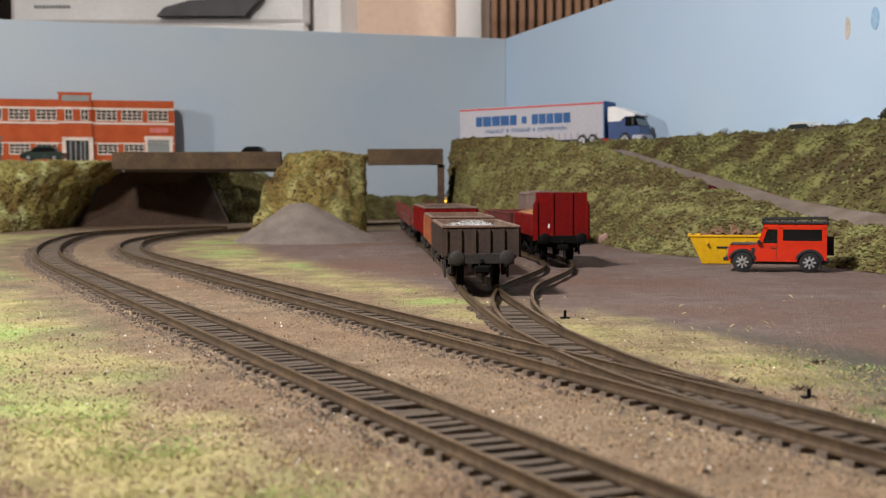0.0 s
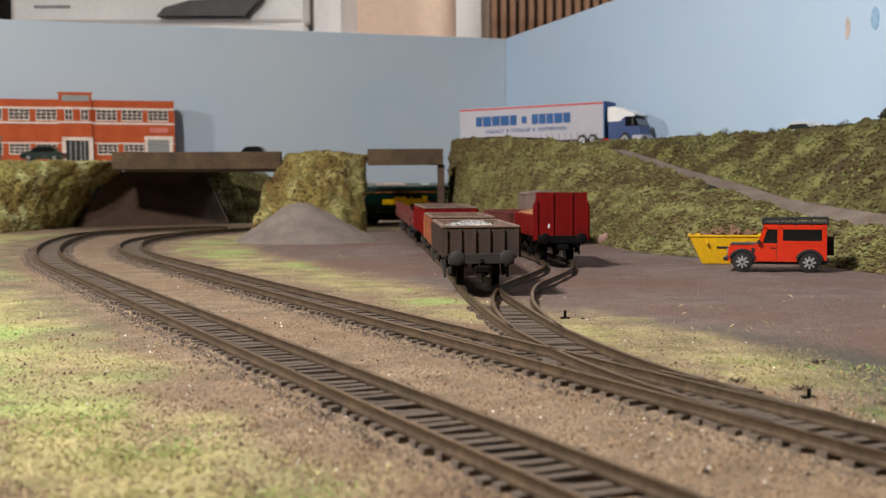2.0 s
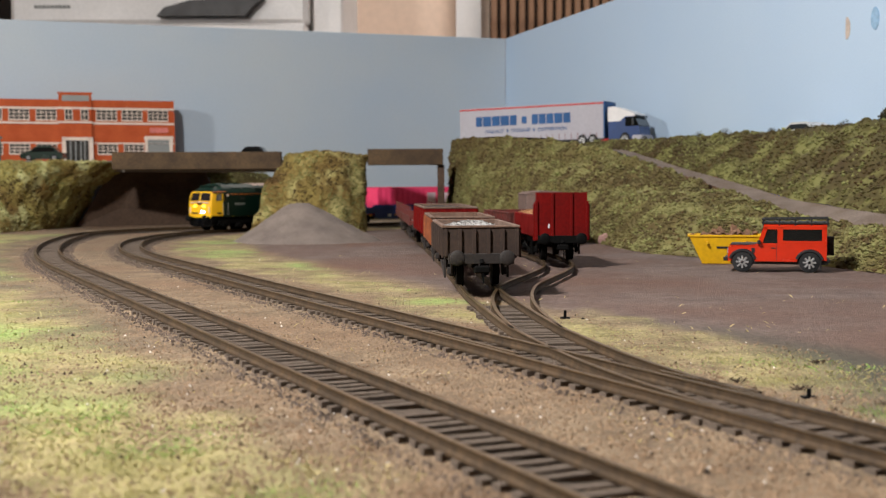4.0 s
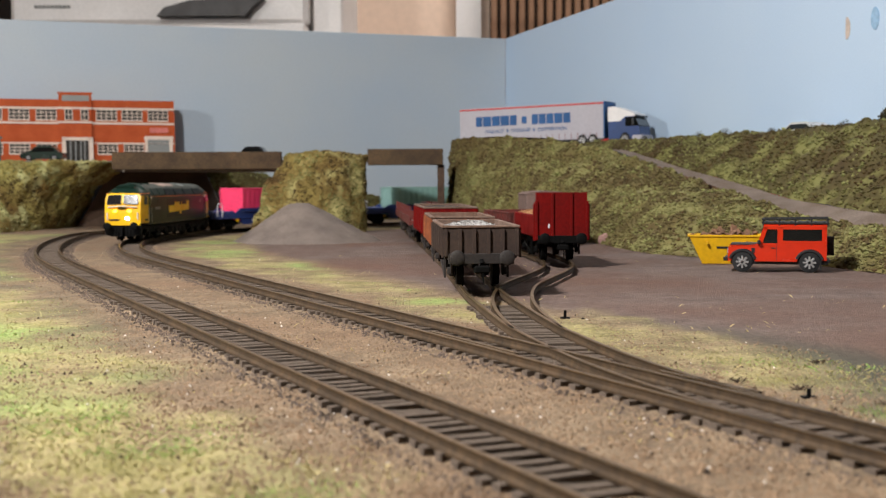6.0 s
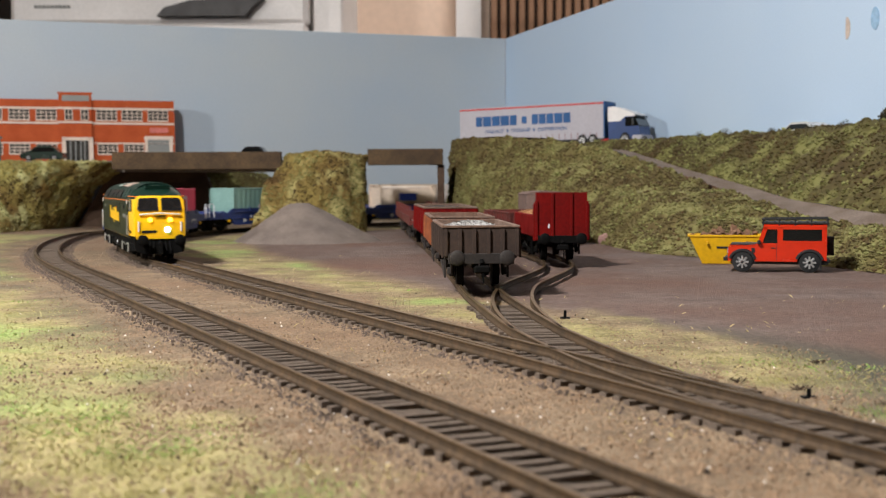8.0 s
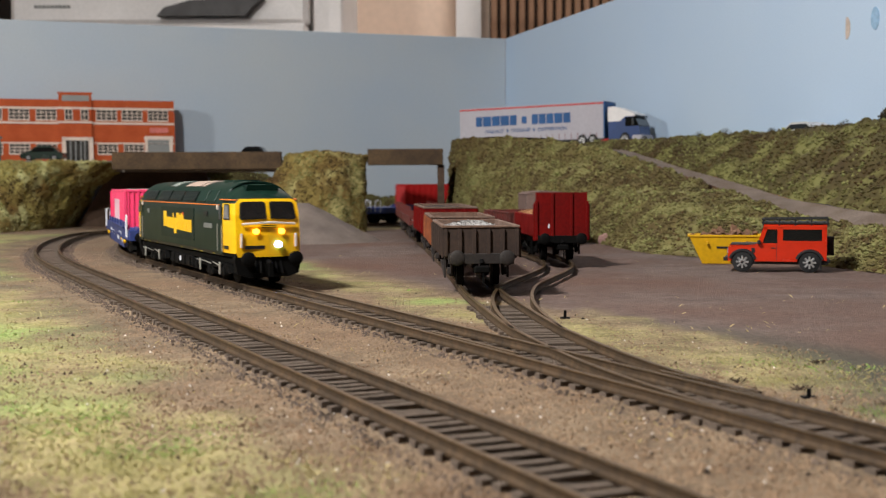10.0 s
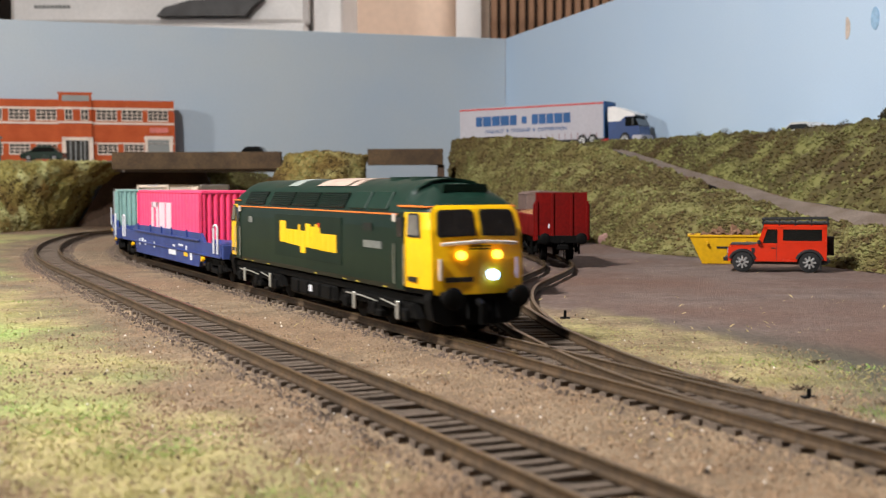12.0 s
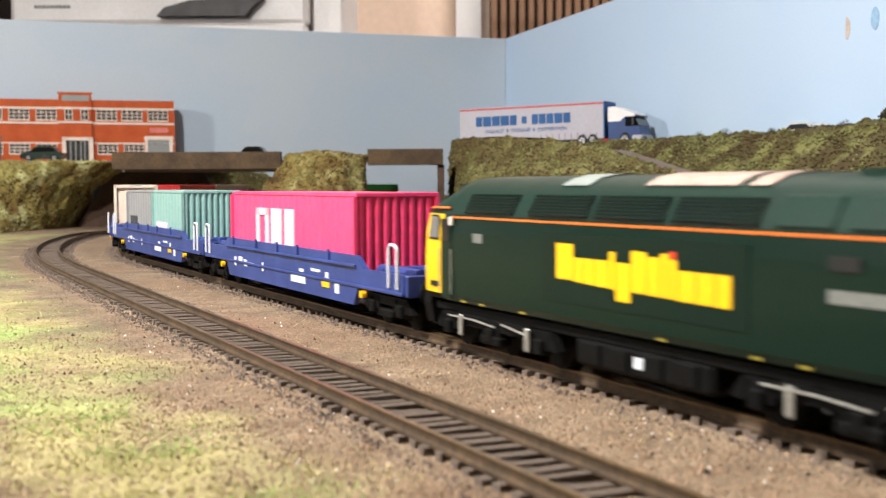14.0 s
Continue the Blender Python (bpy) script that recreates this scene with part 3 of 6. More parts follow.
def gravel_heap():
    bm = bmesh.new()
    cx, cy, h = -0.1332, 1.0995, 0.0417
    rings = []
    n = 64
    for j in range(26):
        t = j / 25
        r = 0.071 * t
        ring = []
        for i in range(n):
            a = 2 * math.pi * i / n
            lobe = 1 + 0.12 * math.cos(a - 0.2) + 0.05 * noise.noise((math.cos(a) * 2, math.sin(a) * 2, 4.0))
            x, y = cx + r * lobe * math.cos(a) * 1.0, cy + r * lobe * math.sin(a) * 1.05
            z = h * (1 - t) ** 1.08 * (1 - 0.10 * (1 - t) ** 6) - 0.0016 * t + 0.0010 * noise.noise((x * 90, y * 90, 1)) + 0.0005 * noise.noise((x * 400, y * 400, 2))
            if t < 0.12:
                z -= 0.003 * (1 - t / 0.12)
            ring.append(bm.verts.new((x, y, z)))
        rings.append(ring)
    for a, b in zip(rings[:-1], rings[1:]):
        for i in range(n):
            bm.faces.new((a[i], a[(i + 1) % n], b[(i + 1) % n], b[i]))
    bmesh.ops.remove_doubles(bm, verts=bm.verts, dist=1e-6)
    tagged(part("gravel_mound", bm, M_GRAVEL, None, "conical heap of fine grey gravel in the yard", smooth=True), "", "gravel heap")


gravel_heap()

# ---- rolling stock ----
M_GREEN = surface("dark_green_gloss_paint", (5, 31, 23), 0.35, 0, 0.06, 500, 30, 0.02, (8, 30, 23), coat=0.05)
M_GREEN.node_tree.nodes["Principled BSDF"].inputs["Specular IOR Level"].default_value = 0.2
# roof green, a little lighter than the sides
M_GREEN_ROOF = surface("lighter_green_roof", (10, 42, 32), 0.5, 0, 0.08, 500, 40, 0.03, (12, 38, 30))
M_GREEN_ROOF.node_tree.nodes["Principled BSDF"].inputs["Specular IOR Level"].default_value = 0.3
M_YELLOW = surface("warning_yellow_paint", (246, 196, 10), 0.38, 0, 0.03, 400, 30, 0.02, (238, 180, 12))
M_ORANGE = surface("orange_lining", (226, 120, 40), 0.5, 0, 0.05)
M_GLASS = surface("dark_cab_glass", (34, 32, 32), 0.12, 0, 0.1, 200, 60, 0.0)
# pale base colour stands in for reflections on the side glass
M_GLASS_SIDE = surface("cab_side_glass_pale_reflection", (120, 116, 110), 0.15, 0, 0.15, 200, 60, 0.0)
M_RUBBER = surface("black_window_rubber", (20, 20, 20), 0.5, 0, 0.1)
M_SILVER = surface("silver_pipe", (200, 198, 190), 0.35, 0.6, 0.06)
M_CREAM = surface("pale_roof_panel", (222, 208, 196), 0.6, 0, 0.08, 400, 60, 0.05)
M_ROOF_PANEL = surface("dusty_pink_roof_panel", (182, 158, 144), 0.7, 0, 0.1, 400, 60, 0.05, (164, 146, 134))
M_ROOF_PATCH = surface("grey_green_roof_patch", (150, 158, 152), 0.7, 0, 0.1, 400, 60, 0.05)
M_BLUE = surface("blue_wagon_paint", (48, 66, 128), 0.45, 0, 0.08, 500, 60, 0.04, (39, 54, 108))
M_LETTER = surface("white_lettering", (222, 224, 230), 0.6, 0, 0.06)
M_RED = surface("red_lamp_paint", (214, 60, 30), 0.5, 0, 0.05)
G_MARKER = glow("warm_marker_light", (255, 196, 60), 5.0)


def shorten(ob, k, kz=1.0):
    """Draws a vehicle's parts closer together along its length; wheels and round parts keep their shape."""
    done = set()
    for o in ob.children_recursive:
        m = o.matrix_basis.copy()
        m.translation.x *= k
        m.translation.z *= kz
        o.matrix_basis = m
        if o.data.name in done:
            continue
        done.add(o.data.name)
        me = o.data
        xs = [v.co.x for v in me.vertices]
        c = (max(xs) + min(xs)) / 2
        whole = o.name.split(".")[0] in ("wheel", "buffer", "marker_light", "headlight", "roof_fan", "cab_step", "end_loop", "brake_handle", "coupling")
        for v in me.vertices:
            v.co.x = v.co.x + c * (k - 1) if whole else v.co.x * k
            v.co.z *= kz if o.name.split(".")[0] != "wheel" else 1.0
    return ob


G_HEAD = glow("cold_headlight", (105, 150, 255), 16.0)


def wheelset(parent, x, r=0.0066, gauge=0.0145):
    """One axle with two flanged wheels, standing on the rails."""
    for s in (-1, 1):
        bm = bmesh.new()
        rod(bm, (x, s * gauge / 2, r), (x, s * (gauge / 2 + 0.0028), r), r, 20)
        rod(bm, (x, s * (gauge / 2 - 0.0005), r), (x, s * (gauge / 2 + 0.0003), r), r + 0.0009, 20)
        rod(bm, (x, s * (gauge / 2 + 0.0028), r), (x, s * (gauge / 2 + 0.0034), r), r * 0.35, 10)
        part("wheel", bm, M_BLACK, parent)


def bogie(parent, x, wheelbase, axles, r, width=0.0145):
    """A bogie frame with axleboxes, springs and wheels."""
    bm = bmesh.new()
    L = wheelbase / 2 + 0.009
    for s in (-1, 1):
        y0, y1 = sorted((s * (width - 0.0012), s * (width + 0.0012)))
        prism(bm, [(-L, 0.006), (-L + 0.004, 0.0105), (L - 0.004, 0.0105), (L, 0.006), (L - 0.003, 0.0055), (L - 0.006, 0.0075), (-L + 0.006, 0.0075), (-L + 0.003, 0.0055)], y0, y1)
        for k in range(axles):
            ax = -wheelbase / 2 + wheelbase * k / (axles - 1)
            box(bm, ax - 0.0022, ax + 0.0022, s * width - 0.0024, s * width + 0.0024, 0.0042, 0.0085, bevel=0.0005)
            for dx in (-0.0042, 0.0042):
                rod(bm, (ax + dx, s * (width + 0.0006), 0.0058), (ax + dx, s * (width + 0.0006), 0.0100), 0.0013, 7)
        box(bm, -0.006, 0.006, s * width - 0.002, s * width + 0.0022, 0.0035, 0.0062, bevel=0.0005)
    box(bm, -L * 0.6, L * 0.6, -width, width, 0.008, 0.0115)
    b = part("bogie", bm, M_BLACK, parent, at=pose(x, 0, 0))
    for k in range(axles):
        wheelset(b, -wheelbase / 2 + wheelbase * k / (axles - 1), r)
    return b


def buffer(parent, x, y, z, s, r=0.0031, depth=0.006, material=None):
    bm = bmesh.new()
    rod(bm, (x, y, z), (x + s * depth * 0.75, y, z), r * 0.55, 10)
    vs = bmesh.ops.create_uvsphere(bm, u_segments=14, v_segments=8, radius=r, matrix=Matrix.Translation((x + s * depth, y, z)) @ Matrix.Diagonal((0.28, 1, 1, 1)))
    part("buffer", bm, material or M_BLACK, parent)


def build_loco():
    ob = thing("diesel_locomotive", "dark green and yellow diesel locomotive with lit headlights", "locomotive")
    # half outline of the body: (half width, height)
    prof = [(0.0168, 0.0142), (0.0176, 0.0160), (0.0178, 0.0250), (0.0177, 0.0350), (0.0172, 0.0405), (0.0163, 0.0430), (0.0145, 0.0460),
            (0.0115, 0.0487), (0.0075, 0.0507), (0.0035, 0.0515), (0.0, 0.0517)]
    ring0 = [(-y, z) for y, z in prof] + [(y, z) for y, z in prof[-2::-1]]

    def station(x, k, drop, rake):
        out = []
        for y, z in ring0:
            z2 = z if z <= 0.0405 else 0.0405 + (z - 0.0405) * drop
            r = rake(z2)
            out.append((x - math.copysign(r, x), y * k, z2))
        return out

    def flat(z):
        return 0.0

    def lean(z):
        return 0.0 if z < 0.0318 else (z - 0.0318) * 0.32 + (0.0 if z < 0.0420 else (z - 0.0420) * 0.6)

    xs = [(0.0, 1.0, 1.0, flat), (0.086, 1.0, 1.0, flat), (0.096, 1.0, 1.0, flat), (0.101, 0.995, 0.985, flat),
          (0.108, 0.975, 0.93, lean), (0.1135, 0.945, 0.83, lean), (0.1170, 0.91, 0.66, lean), (0.1190, 0.875, 0.42, lean)]
    sts = [(-x, k, d, r) for x, k, d, r in xs[:0:-1]] + xs
    bm = bmesh.new()
    rows = [[bm.verts.new(p) for p in station(*s)] for s in sts]
    n = len(ring0)
    for i, (a, b) in enumerate(zip(rows[:-1], rows[1:])):
        xm = abs((sts[i][0] + sts[i + 1][0]) / 2)
        for k in range(n - 1):
            f = bm.faces.new((a[k], a[k + 1], b[k + 1], b[k]))
            zc = (ring0[k][1] + ring0[k + 1][1]) / 2
            if zc > 0.0405:
                f.material_index = 1
            elif xm > 0.1035:
                f.material_index = 2 if zc > 0.0155 else 3
    # bottom
    for a, b in zip(rows[:-1], rows[1:]):
        f = bm.faces.new((a[0], b[0], b[-1], a[-1]))
        f.material_index = 3
    # noses with a slight vee
    for row, sx in ((rows[-1], 1), (rows[0], -1)):
        half = n // 2
        mid = []
        for k in range(half):
            c = (row[k].co + row[n - 1 - k].co) / 2
            mid.append(bm.verts.new((c.x + sx * 0.0011, 0, c.z)))
        mid.append(row[half])
        for k in range(half):
            for q in ((row[k], row[k + 1], mid[k + 1], mid[k]), (row[n - 1 - k], row[n - 2 - k], mid[k + 1], mid[k])):
                q = list(dict.fromkeys(q))
                if len(q) > 2:
                    f = bm.faces.new(q)
                    zc = sum(v.co.z for v in q) / len(q)
                    f.material_index = 1 if zc > 0.0427 else 2
    body = part("body", bm, [M_GREEN, M_GREEN_ROOF, M_YELLOW, M_BLACK], ob)
    for p in body.data.polygons:
        p.use_smooth = p.material_index == 1
    # solebar, buffer beams, tanks
    part("underframe", bx(-0.112, 0.112, -0.0150, 0.0150, 0.0105, 0.0132, bevel=0.0004), M_BLACK, ob)
    bm = bmesh.new()
    box(bm, -0.028, 0.028, -0.0152, 0.0152, 0.0038, 0.0112, bevel=0.0012)
    tank = part("fuel_tank", bm, M_BLACK, ob)
    for s in (-1, 1):
        for x in (-0.020, -0.008, 0.006, 0.019):
            part("equipment_box", bx(x - 0.0045, x + 0.0045, s * 0.0152 - 0.0008, s * 0.0152 + 0.0008, 0.0048, 0.0102, bevel=0.0004), M_BLACK, tank)
    part("tank_label", bx(0.0005, 0.0038, -0.0164, -0.0161, 0.0066, 0.0092), M_LETTER, tank)
    for s in (-1, 1):
        bm = bmesh.new()
        prism(bm, [(-0.0155, 0.0165), (0.0155, 0.0165), (0.0162, 0.0125), (0.0150, 0.0060), (0.0105, 0.0042), (-0.0105, 0.0042), (-0.0150, 0.0060), (-0.0162, 0.0125)],
              s * 0.1135, s * 0.1188, axis="x")
        bb = part("buffer_beam", bm, M_BLACK, ob)
        for y in (-0.0115, 0.0115):
            buffer(ob, s * 0.1185, y, 0.0135, s, 0.0036, 0.0068)
        bm = bmesh.new()
        rod(bm, (s * 0.1188, 0, 0.0120), (s * 0.1225, 0, 0.0105), 0.0013)
        box(bm, s * 0.1225 - 0.001, s * 0.1225 + 0.001, -0.0009, 0.0009, 0.0045, 0.0115)
        for y in (-0.006, 0.006, -0.0035, 0.0035):
            rod(bm, (s * 0.1186, y, 0.0125), (s * 0.1203, y * 1.1, 0.0062), 0.0006, 6)
        part("coupling", bm, M_BLACK, ob)
    for x in (-0.072, 0.072):
        bogie(ob, x, 0.056, 3, 0.0072, 0.0150)
        bm = bmesh.new()
        rod(bm, (x - 0.026, -0.0172, 0.0098), (x - 0.010, -0.0172, 0.0098), 0.00027, 6)
        rod(bm, (x - 0.010, -0.0172, 0.0098), (x + 0.004, -0.0172, 0.0090), 0.00027, 6)
        rod(bm, (x + 0.008, -0.0172, 0.0102), (x + 0.022, -0.0172, 0.0088), 0.00027, 6)
        part("brake_pipe", bm, M_SILVER, ob)
        for dx in (-0.017, 0.0235):
            part("cab_step", bx(x + dx - 0.0009, x + dx + 0.0009, -0.0180, -0.0172, 0.0045, 0.0108, bevel=0.0003), M_SILVER, ob)
    # orange line along the cantrail
    for s in (-1, 1):
        part("lining", bx(-0.0955, 0.0955, s * 0.0174 - 0.0001, s * 0.0174 + 0.00025, 0.0394, 0.0399), M_ORANGE, ob)
    for sx in (-1, 1):
        bm = bmesh.new()
        for s in (-1, 1):
            rod(bm, (sx * 0.0965, s * 0.0172, 0.0424), (sx * 0.1085, s * 0.0170, 0.0424), 0.00035, 6)
            rod(bm, (sx * 0.1085, s * 0.0170, 0.0424), (sx * 0.1148, s * 0.0150, 0.0422), 0.00035, 6)
        rod(bm, (sx * 0.1148, -0.0150, 0.0422), (sx * 0.1160, 0, 0.0422), 0.00035, 6)
        rod(bm, (sx * 0.1148, 0.0150, 0.0422), (sx * 0.1160, 0, 0.0422), 0.00035, 6)
        part("cab_lining", bm, M_ORANGE, ob)
        # windscreens and side windows
        for s in (-1, 1):
            bm = bmesh.new()
            outl = [(0.0011, 0.0330), (0.0130, 0.0326), (0.0138, 0.0338), (0.0130, 0.0404), (0.0119, 0.0413), (0.0020, 0.0415), (0.0010, 0.0406)]
            for dd, sc, mat in ((0.0004, 1.0, 0), (0.00065, 0.90, 1)):
                cy = sum(o[0] for o in outl) / len(outl)
                cz = sum(o[1] for o in outl) / len(outl)
                pts = [((y - cy) * sc + cy, (z - cz) * sc + cz) for y, z in outl]
                vv = []
                for y, z in pts:
                    xx = 0.1190 - lean(z) + 0.0011 * (1 - y / 0.0155) + dd
                    vv.append(bm.verts.new((sx * xx, s * y, z)))
                back = [bm.verts.new((v.co.x - sx * 0.0010, v.co.y, v.co.z)) for v in vv]
                f = bm.faces.new(vv)
                f.material_index = mat
                for i in range(len(vv)):
                    g = bm.faces.new((vv[i], vv[(i + 1) % len(vv)], back[(i + 1) % len(vv)], back[i]))
                    g.material_index = mat
            part("windscreen", bm, [M_RUBBER, M_GLASS], ob, "dark glass windscreen in black rubber")
            bm = bmesh.new()
            for a, b2, mat, dd in ((0.1040, 0.1122, 0, 0.0002), (0.1045, 0.1116, 1, 0.00035)):
                q = []
                for xx, zz in ((a, 0.0325 + 0.0006 * mat), (b2 + 0.001, 0.0325 + 0.0006 * mat), (b2 - 0.0008, 0.0402 - 0.0006 * mat), (a, 0.0402 - 0.0006 * mat)):
                    yy = 0.0178 * (1.0 - 0.055 * clamp((xx - 0.101) / 0.0125)) - (0.0004 if zz > 0.035 else 0) + dd
                    q.append(bm.verts.new((sx * xx, s * yy, zz)))
                f = bm.faces.new(q)
                f.material_index = mat
            part("cab_side_window", bm, [M_RUBBER, M_GLASS_SIDE], ob)
            # cab door
            bm = bmesh.new()
            box(bm, sx * 0.0985 - 0.0035, sx * 0.0985 + 0.0035, s * 0.0178 - 0.0001, s * 0.0178 + 0.00022, 0.0150, 0.0390, bevel=0.0)
            door = part("cab_door", bm, M_GREEN, ob)
            part("door_window", bx(sx * 0.0985 - 0.0022, sx * 0.0985 + 0.0022, s * 0.0180 - 0.0001, s * 0.0180 + 0.0002, 0.0322, 0.0388), M_GLASS, door)
            for dx in (-0.0042, 0.0042):
                bm = bmesh.new()
                rod(bm, (sx * (0.0985 + dx), s * 0.0183, 0.0165), (sx * (0.0985 + dx), s * 0.0183, 0.0300), 0.00022, 6)
                part("handrail", bm, M_SILVER, ob)
            bm = bmesh.new()
            rod(bm, (sx * 0.1199, s * 0.0132, 0.0190), (sx * 0.1199, s * 0.0132, 0.0258), 0.0006, 6)
            part("nose_handrail", bm, M_CREAM, ob)
            part("lamp_bracket_box", bx(sx * 0.0945 - 0.0010, sx * 0.0945 + 0.0010, s * 0.0178, s * 0.0184, 0.0372, 0.0398), M_CREAM, ob)
            # number plates as plain bars
            part("number_bar", bx(sx * 0.1075 - 0.0034, sx * 0.1075 + 0.0034, s * 0.01735 - 0.0002, s * 0.01735 + 0.0003, 0.0180, 0.0196), M_RUBBER, ob)
        bm = bmesh.new()
        rod(bm, (sx * 0.1200, -0.0128, 0.0304), (sx * 0.1212, 0, 0.0312), 0.0006, 6)
        rod(bm, (sx * 0.1200, 0.0128, 0.0304), (sx * 0.1212, 0, 0.0312), 0.0006, 6)
        part("wiper_rail", bm, M_CREAM, ob)
        bm = bmesh.new()
        for z in (0.0288, 0.0297):
            box(bm, sx * 0.1204 - 0.0004, sx * 0.1204 + 0.0004, -0.0034, 0.0034, z - 0.0002, z + 0.0002)
        part("nose_grille", bm, M_GREEN, ob)
        part("nose_number_bar", bx(sx * 0.1197 - 0.0004, sx * 0.1197 + 0.0004, -0.0115 if sx > 0 else 0.002, -0.002 if sx > 0 else 0.0115, 0.0182, 0.0198), M_RUBBER, ob)
        for y in (-0.0062, 0.0062):
            bm = bmesh.new()
            rod(bm, (sx * 0.1195, y, 0.0268), (sx * 0.1209, y, 0.0268), 0.0014, 14)
            part("marker_light", bm, G_MARKER if sx > 0 else M_RED, ob, "small glowing warm marker light" if sx > 0 else "")
        bm = bmesh.new()
        rod(bm, (sx * 0.1195, 0.0045, 0.0203), (sx * 0.1212, 0.0045, 0.0203), 0.0017, 16)
        part("headlight", bm, G_HEAD if sx > 0 else M_GLASS, ob, "bright bluish white headlight" if sx > 0 else "")
        # raised roof dome over the cab
        bm = bmesh.new()
        prism(bm, [(-0.0080, 0.0470), (0.0080, 0.0470), (0.0074, 0.0496), (-0.0074, 0.0496)], sx * 0.1000, sx * 0.1100, axis="x")
        part("horn_box", bm, M_GREEN, ob)
    # grilles along the roof shoulder
    for s in (-1, 1):
        for x0, x1 in ((-0.0860, -0.0570), (-0.0480, -0.0190), (-0.0160, 0.0130), (0.0160, 0.0450)):
            m = pose((x0 + x1) / 2, s * 0.01595, 0.0437, s * -62 + (0 if s > 0 else 0))
            bm = bmesh.new()
            ln = (x1 - x0) / 2
            box(bm, -ln, ln, -0.0030, 0.0030, 0.0, 0.0003)
            g = part("grille", bm, M_RUBBER, ob, at=m)
            for k in range(7):
                y = -0.0026 + 0.00087 * k
                part("louvre", bx(-ln, ln, y - 0.00022, y + 0.00022, 0.0003, 0.0007), M_GREEN, g)
        for x0 in (0.058, 0.078):
            m = pose(x0, s * 0.0158, 0.0440, s * -62)
            part("roof_hatch", bx(-0.008, 0.008, -0.0034, 0.0034, -0.0004, 0.0004, bevel=0.0003), M_GREEN_ROOF, ob, at=m)
    for x0, x1, lab, mat in ((-0.0410, -0.0280, "pale grey roof patch", M_ROOF_PATCH), (-0.003, 0.031, "dusty cream roof panel", M_ROOF_PANEL), (0.0345, 0.0415, "dusty cream roof panel", M_ROOF_PANEL)):
        bm = bmesh.new()
        cs = [(y, z + 0.0004) for y, z in ring0 if z > 0.0470]
        a = [bm.verts.new((x0, y, z)) for y, z in cs]
        b = [bm.verts.new((x1, y, z)) for y, z in cs]
        c = [bm.verts.new((x0, y, z - 0.0008)) for y, z in cs]
        d = [bm.verts.new((x1, y, z - 0.0008)) for y, z in cs]
        for i in range(len(cs) - 1):
            bm.faces.new((a[i], a[i + 1], b[i + 1], b[i]))
            bm.faces.new((a[i], a[i + 1], c[i + 1], c[i]))
            bm.faces.new((b[i], b[i + 1], d[i + 1], d[i]))
        part("roof_panel", bm, mat, ob, lab)
    for x in (0.064, 0.082):
        bm = bmesh.new()
        rod(bm, (x, 0, 0.0508), (x, 0, 0.0522), 0.0068, 24)
        part("roof_fan", bm, M_GREEN_ROOF, ob)
    # side emblem: plain yellow blocks on a dark panel, and small plates
    for s in (-1, 1):
        f = -s  # runs towards the front on the right side
        part("emblem_panel", bx(-0.0400, 0.0430, s * 0.0178 - 0.0001, s * 0.0178 + 0.00012, 0.0195, 0.0372), surface_panel, ob)
        y0, y1 = sorted((s * 0.01782, s * 0.01805))
        x = -0.0322
        for w, z0, z1, red in ((0.0052, 0.0255, 0.0345, 0), (0.0026, 0.0252, 0.0312, 0), (0.0030, 0.0250, 0.0312, 0), (0.0038, 0.0248, 0.0312, 0), (0.0016, 0.0246, 0.0334, 0),
                               (0.0038, 0.0220, 0.0310, 0), (0.0038, 0.0245, 0.0340, 0), (0.0030, 0.0243, 0.0330, 0), (0.0018, 0.0243, 0.0340, 0), (0.0017, 0.0242, 0.0328, 1), (0.0040, 0.0240, 0.0306, 0),
                               (0.0040, 0.0239, 0.0306, 0), (0.0030, 0.0238, 0.0306, 0)):
            w *= 1.56
            part("emblem_block", bx(x, x + w, y0, y1, z0, z1), M_YELLOW, ob)
            if red:
                part("emblem_dot", bx(x, x + 0.0022, y0, y1, 0.0330, 0.0346), M_RED, ob)
            x += w + 0.00045
        part("side_window", bx(0.0655, 0.0735, y0, y1, 0.0335, 0.0362), M_RUBBER, ob)
        part("name_plate", bx(0.0655, 0.0825, y0, y1, 0.0275, 0.0300), surface_plate, ob)
        part("small_window", bx(-0.0800, -0.0740, y0, y1, 0.0325, 0.0352), surface_plate, ob)
        for x in (-0.088, -0.076, -0.052, 0.012, 0.044, 0.058, 0.084):
            part("data_mark", bx(x, x + 0.0034, y0, y1, 0.0146, 0.0151), surface_dull, ob)
    return ob


surface_dull = surface("dull_yellow_mark", (150, 134, 40), 0.6)
surface_panel = surface("dark_green_panel_paint", (8, 30, 23), 0.4, 0, 0.05, 500, 30, 0.02, (7, 27, 21))
surface_panel.node_tree.nodes["Principled BSDF"].inputs["Specular IOR Level"].default_value = 0.2
surface_plate = surface("grey_plate", (128, 130, 126), 0.5, 0.3, 0.1, 1500, 500)
loco = shorten(build_loco(), 0.94, 0.955)

# ---- container wagons ----


